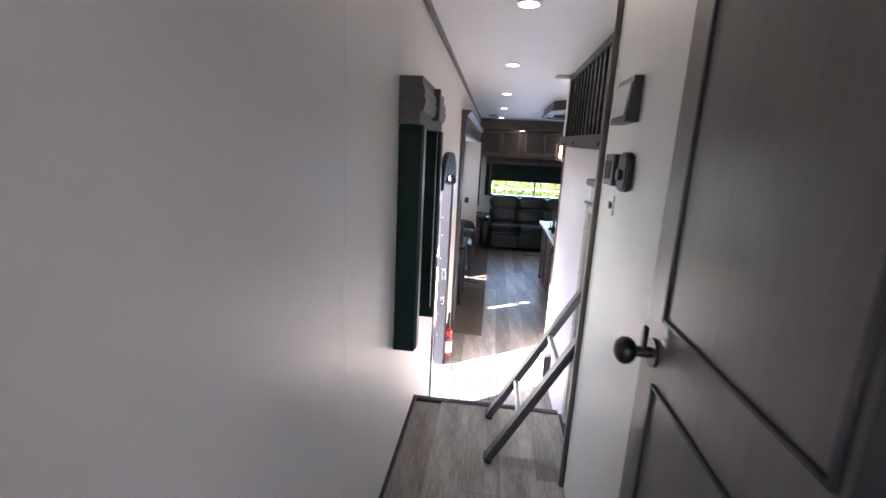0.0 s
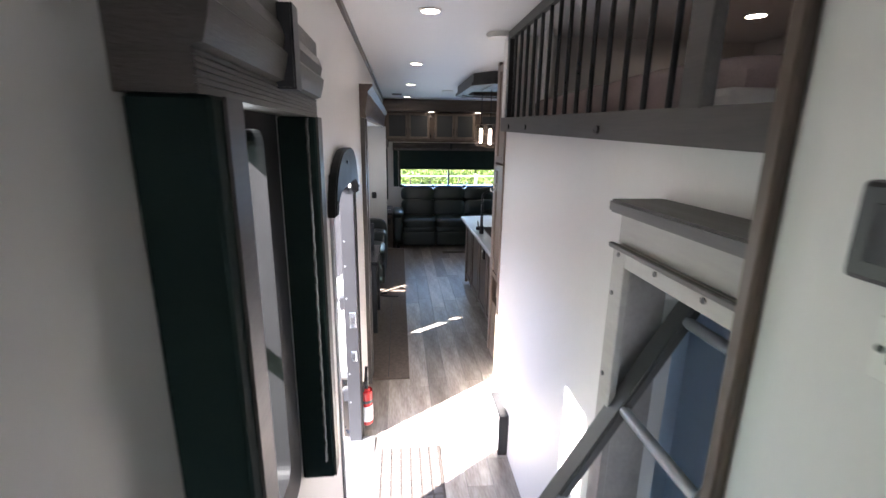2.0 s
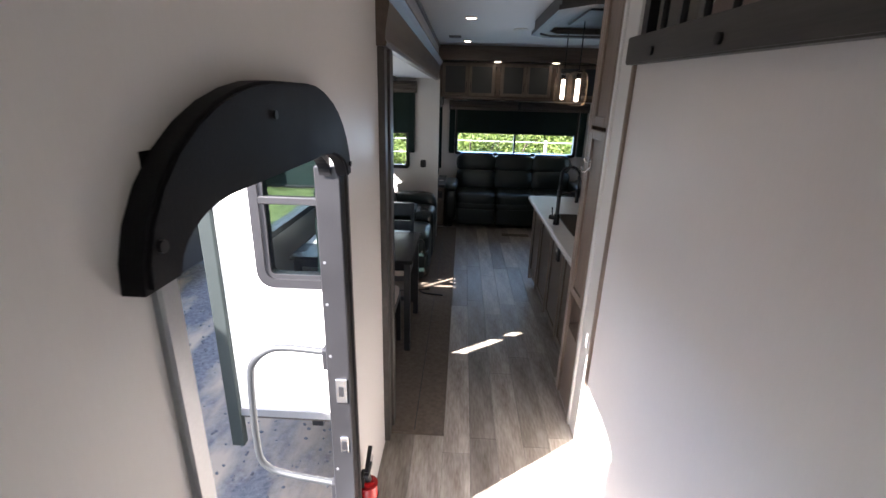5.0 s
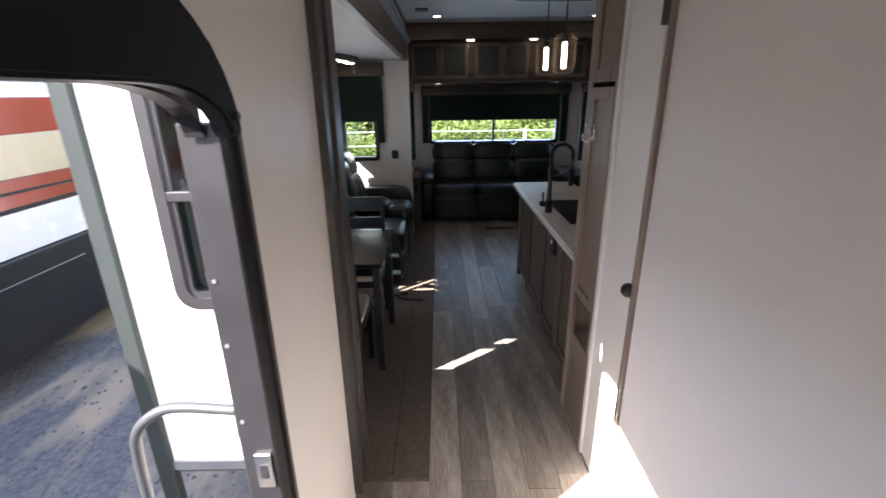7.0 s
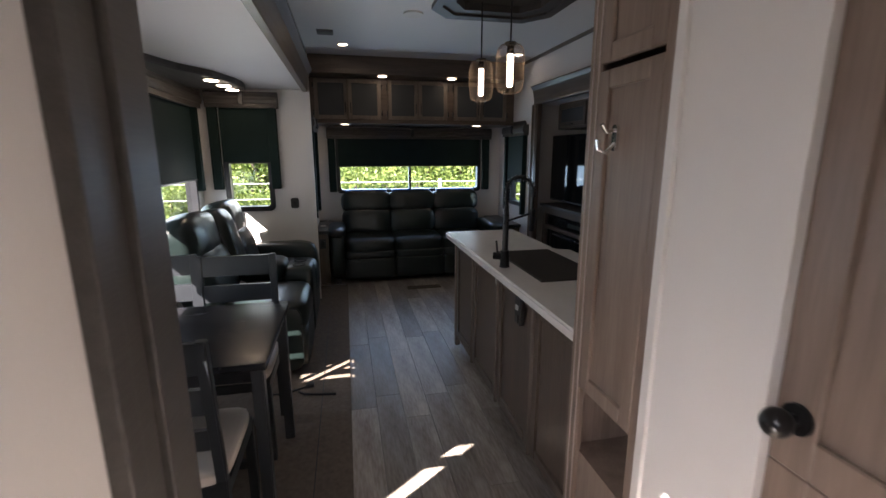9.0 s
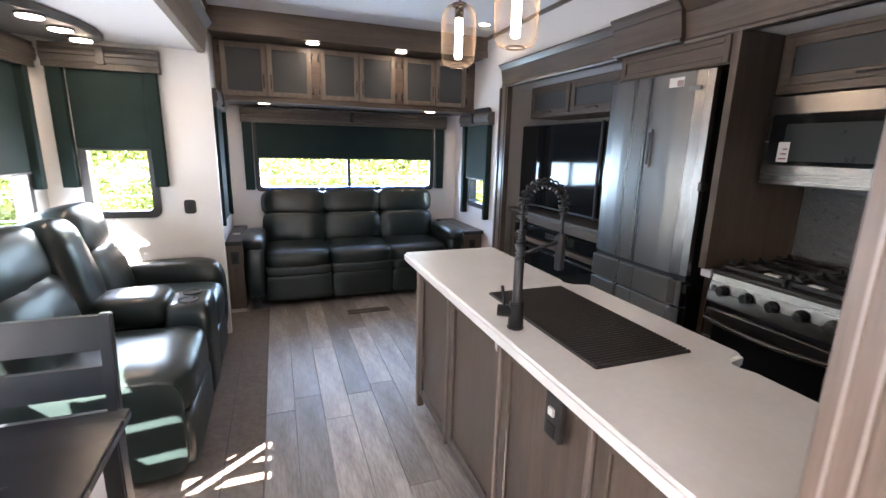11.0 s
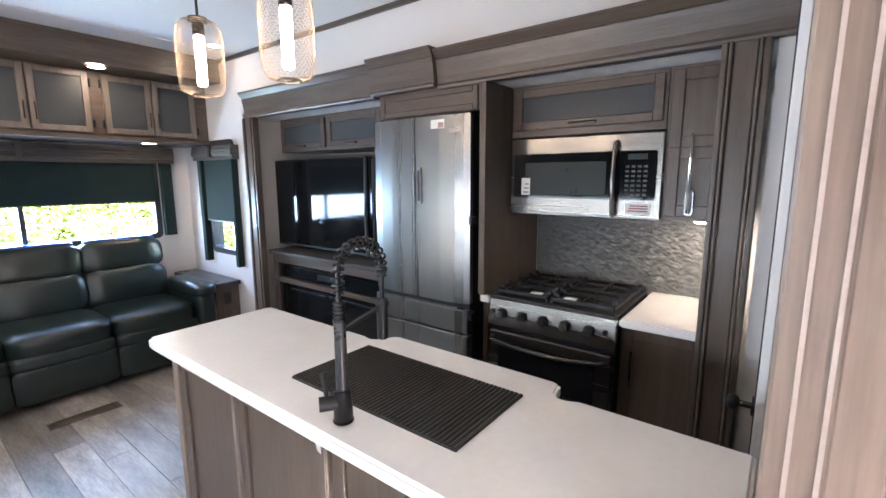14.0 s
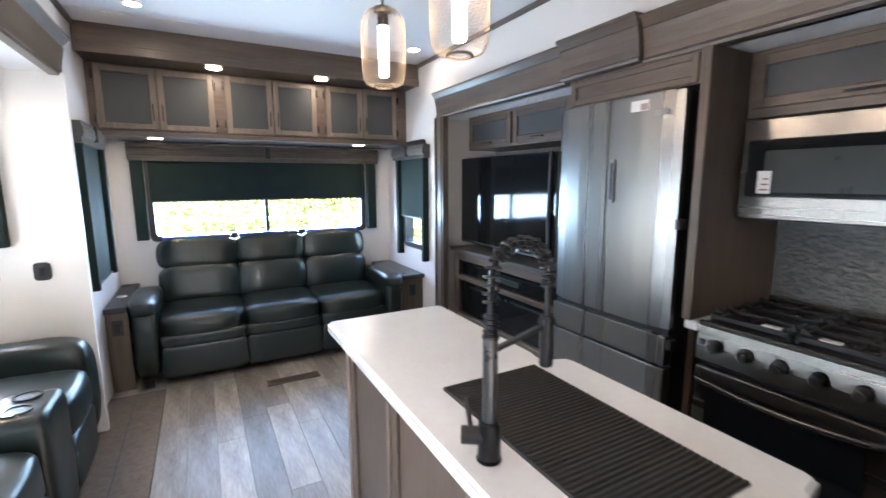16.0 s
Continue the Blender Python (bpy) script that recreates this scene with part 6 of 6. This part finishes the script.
solo("ground", B((-400, 400, -400, 400, GZ - 0.2, GZ)), GRAVEL, "blue-grey gravel ground with dappled sun painted as brown patches", "ground", kind="structure")
rng = random.Random(3)
bm = bmesh.new()
for k in range(1500):
    x, y = rng.uniform(-3.3, -0.2), rng.uniform(2.2, 9.0)
    r = rng.uniform(0.008, 0.022)
    bmesh.ops.create_icosphere(bm, subdivisions=1, radius=r, matrix=Matrix.Translation((x, y, GZ + r * 0.2)) @ Euler((rng.random() * 6, rng.random() * 6, 0)).to_matrix().to_4x4() @ Matrix.Diagonal((1, rng.uniform(0.6, 1), 0.6, 1)))
tagged(part("gravel_stones", bm, surface("gravel_stone", (0.085, 0.09, 0.10), 0.85, var=0.5, scale=14)), "loose grey gravel stones on the ground", "gravel", kind="stuff")

# the entry door, swung open outside
RVW = surface("white_gelcoat", (0.78, 0.77, 0.74), 0.18, var=0.03, coat=0.3)
a0, a1 = Vector((-0.17, 2.92, 0)), Vector((-0.39, 2.11, 0))
dv = (a1 - a0).normalized()
ang = math.degrees(math.atan2(dv.y, dv.x))
dl = thing("entry_door", "white entry door with tinted window, swung open outside", "door", (a0.x, a0.y, 0), ang, in_place=False)
part("slab", prism(rrect(0, 0.84, 0.0, 1.74, 0.09), "y", -0.02, 0.02, 0.004), RVW, dl)
part("gasket", ring_prism(rrect(-0.004, 0.844, -0.004, 1.744, 0.09), rrect(0.035, 0.805, 0.035, 1.705, 0.07), "y", -0.026, 0.026), surface("grey_gasket", (0.16, 0.17, 0.17), 0.5), dl, "grey rubber gasket")
part("window_frame", ring_prism(rrect(0.19, 0.65, 0.75, 1.5, 0.07), rrect(0.225, 0.615, 0.785, 1.465, 0.05), "y", -0.03, 0.03), surface("grey_frame", (0.16, 0.17, 0.17), 0.5), dl)
part("pane", prism(rrect(0.21, 0.63, 0.77, 1.48, 0.05), "y", -0.024, 0.024), surface("tinted_pane", (0.25, 0.29, 0.27), 0.1), dl, "pale tinted glass")
es = thing("entry_steps", "black metal fold-down entry steps", "steps", (-0.4, 3.4, GZ))
for z, x in ((-0.22, -0.34), (-0.48, -0.58)):
    part("tread", B((x - 0.13, x + 0.13, 3.05, 3.78, z - 0.03, z), bevel=0.004), BLACK, es)
for y in (3.04, 3.79):
    part("stringer", bar((-0.12, y, -0.02), (-0.78, y, GZ), 0.03, 0.08, (0, 1, 0)), BLACK_METAL, es)

# outer skin of the slide-out that the door looks out on
sx = thing("slide_skin", "white gelcoat outer skin and dark flange of the slide-out", "slide-out", (-0.5, SLY0, 0), kind="structure")
part("skin", wall_with_holes("y", SLY0 - 0.006, SLY0 - 0.002, SLX - 0.05, XL - 0.10, 0.0, 2.16, [(-0.745, -0.23, 0.855, 1.92)]), RVW, sx)
part("flange", B((SLX - 0.07, SLX + 0.01, SLY0 - 0.035, SLY0 + 0.02, -0.28, 2.2), bevel=0.006), surface("dark_green_grey_flange", (0.022, 0.028, 0.028), 0.7, spec=0.15), sx, "dark grey corner flange")
part("bottom_rail", B((SLX - 0.05, XL - 0.08, SLY0 - 0.02, SLY0 + 0.02, -0.05, 0.0)), GREY_METAL, sx)
part("window_trim", ring_prism(rrect(-0.765, -0.21, 0.835, 1.95, 0.09), rrect(-0.715, -0.26, 0.885, 1.90, 0.06), "y", SLY0 - 0.022, SLY0 - 0.005), BLACK, sx)
part("under_arm", B((-0.55, -0.48, SLY0 + 0.05, SLY0 + 2.6, -0.16, -0.05)), BLACK_METAL, sx)
solo("outer_skin", wall_with_holes("x", XL - 0.068, XL - 0.0605, -1.3, SLY0 - 0.03, -0.25, 2.75, [(1.78, 2.31, 1.10, 2.06), (2.98, 3.87, -0.02, 1.84)]), RVW, "white gelcoat outer skin of the trailer", "wall", kind="structure")

# neighbouring motorhome
nb = thing("motorhome", "parked motorhome with red, tan and white stripes and dark skirt", "motorhome", (-4.6, 3, GZ))
TAN = surface("tan_paint", (0.40, 0.33, 0.23), 0.15, var=0.04, coat=0.5)
REDP = surface("dark_red_paint", (0.21, 0.022, 0.02), 0.2, var=0.06, coat=0.3)
GREY_WHITE = surface("grey_white_coach_paint", (0.56, 0.57, 0.56), 0.25, var=0.04, coat=0.3)
DKP = surface("charcoal_paint", (0.014, 0.015, 0.017), 0.4, var=0.1, spec=0.25)
NX = -3.3
for z0, z1, m, nm in ((-0.45, 0.42, DKP, "skirt"), (0.42, 0.78, GREY_WHITE, "white_band"), (0.78, 1.06, REDP, "red_band"), (1.06, 1.42, TAN, "tan_band"), (1.42, 1.72, REDP, "red_band"), (1.72, 2.7, GREY_WHITE, "upper_side")):
    part(nm, B((NX - 2.4, NX + (0.02 if nm == "skirt" else 0), -7, 9.4, z0, z1 - 0.002), bevel=0.03 if nm == "skirt" else 0.004, seg=2), m, nb)
for y0 in (-5.5, -3.9, -2.3, -0.7, 0.9, 2.5, 4.1, 5.7):
    part("panel_line", B((NX + 0.018, NX + 0.024, y0, y0 + 0.012, -0.4, 0.40)), BLACK, nb)
for z0, z1, sh in ((0.70, 0.735, 0.1), (1.10, 1.125, -0.2)):
    part("pinstripe", prism([(-7, z0), (9.3, z0 + sh), (9.3, z1 + sh), (-7, z1)], "x", NX, NX + 0.004), DKP, nb)
for y0, y1 in ((7.6, 8.7), (1.0, 2.4)):
    wd = part("window", prism(rrect(y0, y1, 1.15, 1.95, 0.1), "x", NX, NX + 0.012), GLOSS_BLACK, nb, "dark tinted window")
for y0 in (-3.9, -0.7, 2.5, 5.7):
    part("hatch_line", B((NX + 0.018, NX + 0.024, y0, y0 + 1.6, 0.2, 0.21)), GREY_METAL, nb, "thin bright edge of a hatch")
part("roof", B((NX - 2.42, NX + 0.02, -7.05, 9.45, 2.7, 2.8), bevel=0.04, seg=3), RVW, nb)
for y in (-4.2, 0.4):
    ty = part("tyre", cyl(0.42, 0.25, pose(NX - 0.2, y, GZ + 0.42, 0, 90, 0), 28, bevel=0.04), BLACK, nb, smooth=True)
    part("rim", cyl(0.25, 0.02, pose(NX + 0.05, y, GZ + 0.42, 0, 90, 0), 20), CHROME, ty)

# fence, bushes and trees
WF = surface("grey_white_fence", (0.5, 0.5, 0.48), 0.6, var=0.1)


def fence(name, pts, label):
    ob = thing(name, label, "fence", (*pts[0], GZ))
    for (xa, ya), (xb, yb) in zip(pts, pts[1:]):
        n = int(math.hypot(xb - xa, yb - ya) / 2.2)
        for k in range(n + 1):
            x, y = xa + (xb - xa) * k / n, ya + (yb - ya) * k / n
            part("post", rod((x, y, GZ), (x, y, GZ + 1.75), 0.035, 10), WF, ob)
        for z in (0.7, 1.05, 1.4, 1.7):
            part("rail", rod((xa, ya, GZ + z), (xb, yb, GZ + z), 0.009, 8), WF, ob)
    return ob


fence("fence", [(-9, 13.0), (9, 13.0)], "grey-white post and rail fence behind the trailer")

LEAF = bpy.data.materials.new("leaf")
LEAF.use_nodes = True
lnt = LEAF.node_tree
lb = lnt.nodes["Principled BSDF"]
li = lnt.nodes.new("ShaderNodeNewGeometry")
lr2 = lnt.nodes.new("ShaderNodeValToRGB")
lr2.color_ramp.elements[0].color, lr2.color_ramp.elements[1].color = (0.05, 0.09, 0.015, 1), (0.24, 0.30, 0.08, 1)
lnt.links.new(li.outputs["Random Per Island"], lr2.inputs[0])
lnt.links.new(lr2.outputs[0], lb.inputs["Base Color"])
lb.inputs["Roughness"].default_value = 0.5
lb.inputs["Subsurface Weight"].default_value = 0.0
tl = lnt.nodes.new("ShaderNodeBsdfTranslucent")
lnt.links.new(lr2.outputs[0], tl.inputs[0])
mx = lnt.nodes.new("ShaderNodeMixShader")
mx.inputs[0].default_value = 0.4
lnt.links.new(lb.outputs[0], mx.inputs[1])
lnt.links.new(tl.outputs[0], mx.inputs[2])
lnt.links.new(mx.outputs[0], lnt.nodes["Material Output"].inputs[0])
BARK = surface("bark", (0.09, 0.07, 0.05), 0.9, var=0.3, grain=0.6)


def crown_mesh(seed, n, rx, rz, size):
    """A ragged crown of separate leaves gathered in clumps."""
    r = np.random.RandomState(seed)
    clumps = [(r.normal(0, rx * 0.42), r.normal(0, rx * 0.42), rz * (0.25 + 0.75 * r.rand())) for _ in range(34)]
    vs, fs = [], []
    for k in range(n):
        c = clumps[r.randint(len(clumps))]
        p = Vector((c[0] + r.normal(0, rx * 0.16), c[1] + r.normal(0, rx * 0.16), c[2] + r.normal(0, rz * 0.09)))
        m = Euler((r.rand() * 6.3, r.rand() * 6.3, r.rand() * 6.3)).to_matrix()
        s = size * (0.6 + 0.8 * r.rand())
        b = len(vs)
        vs += [p + m @ Vector(q) * s for q in ((0, -1, 0), (0.45, 0, 0.08), (0, 1, 0), (-0.45, 0, 0.08))]
        fs.append((b, b + 1, b + 2, b + 3))
    me = bpy.data.meshes.new("crown")
    me.from_pydata(vs, [], fs)
    me.materials.append(LEAF)
    return me


crowns = [crown_mesh(s, 5200, 1.5, 2.1, 0.06) for s in (1, 2, 3)]
tr = bmesh.new()
for k in range(5):
    a = k * 1.26
    tube([(0, 0, 0), (0.1 * math.cos(a), 0.1 * math.sin(a), 0.5), (0.5 * math.cos(a), 0.5 * math.sin(a), 1.1), (0.8 * math.cos(a), 0.8 * math.sin(a), 1.8)], 0.03, 6, tr)
trunk = mesh_of(tr)
trunk.materials.append(BARK)
spots = [(-8.5 + 1.5 * k + rng.uniform(-0.4, 0.4), 15.0 + rng.uniform(-0.5, 0.6), 0.75) for k in range(14)] + [(-9 + 1.9 * k, 17.5 + rng.uniform(-0.6, 0.6), 1.25) for k in range(10)] + [(-10 + 2.6 * k, 20.5 + rng.uniform(-1, 1), 2.0) for k in range(9)]
spots += [(-8.5, 12.6, 0.9), (-10.5, 11.2, 1.1), (-7.4, 14.2, 0.8), (7.5, 8.0, 1.2), (7.8, 10.4, 1.2), (7.2, 12.5, 1.2), (6.8, 14.3, 1.2), (-11, 8, 1.5), (-10.5, 5, 1.6), (-11.5, 2, 1.6), (-10.6, -1, 1.6)]
solo("lawn", B((-60, 60, 11.2, 60, GZ - 0.01, GZ + 0.012)), surface("mown_grass", (0.05, 0.085, 0.02), 0.9, color2=(0.16, 0.19, 0.06), scale=6, gscale=120, grain=1.0), "sunlit mown grass behind the trailer", "lawn", kind="structure")
for k, (x, y, size) in enumerate(spots):
    tree = thing("tree", "leafy green bush beyond the fence", "tree", (x, y, GZ), group="trees behind the trailer", in_place=False, rz=rng.uniform(0, 360))
    sc = size * rng.uniform(0.85, 1.2)
    tree.scale = (sc, sc, sc)
    part("trunk", trunk, None, tree)
    part("crown", crowns[k % 3], None, tree)

# ---- floor planks ----
def planks(parent, x0, x1, y0, y1, z, w, l, skip=(), seed=1, t=0.012):
    """Staggered vinyl planks along y, each a piece of its own. skip: areas (x0, x1, y0, y1) that stay hidden."""
    r = random.Random(seed)
    shared = {}
    i, x = 0, x0
    while x < x1 - 0.01:
        xe = min(x + w, x1)
        y = y0 - r.uniform(0, l)
        while y < y1:
            a, b = max(y, y0), min(y + l, y1)
            y += l
            if b - a < 0.02 or any(s[0] <= x and xe <= s[1] and s[2] <= a and b <= s[3] for s in skip):
                continue
            key = (round(xe - x, 3), round(b - a, 2))
            if key not in shared:
                bm = B((0.0006, key[0] - 0.0006, 0.0006, b - a - 0.0006, -t, 0), bevel=0.0012)
                shared[key] = mesh_of(bm)
                shared[key].materials.append(PLANK)
            ob = part("plank", shared[key], None, parent)
            ob.location = (x, a, z)
        x = xe
        i += 1


planks(floor, 0.30, XR, 2.83, YR, 0.0, 0.152, 0.92, [(1.18, 1.5, 5.105, 6.98)], 4)
planks(floor, XL, 0.30, 2.83, 4.58, 0.0, 0.165, 0.92, [], 6)
planks(floor, XL, 0.30, 8.90, YR, 0.0, 0.165, 0.92, [], 8)
planks(floor_upper, XL, 0.74, -0.9, 2.30, ZU, 0.154, 0.9, [], 9)
solo("floor_kitchen_slide", B((XR, KX, KY0, KY1, -0.012, 0.01)), PLANK, "grey vinyl floor of the kitchen slide-out", "floor", kind="structure")
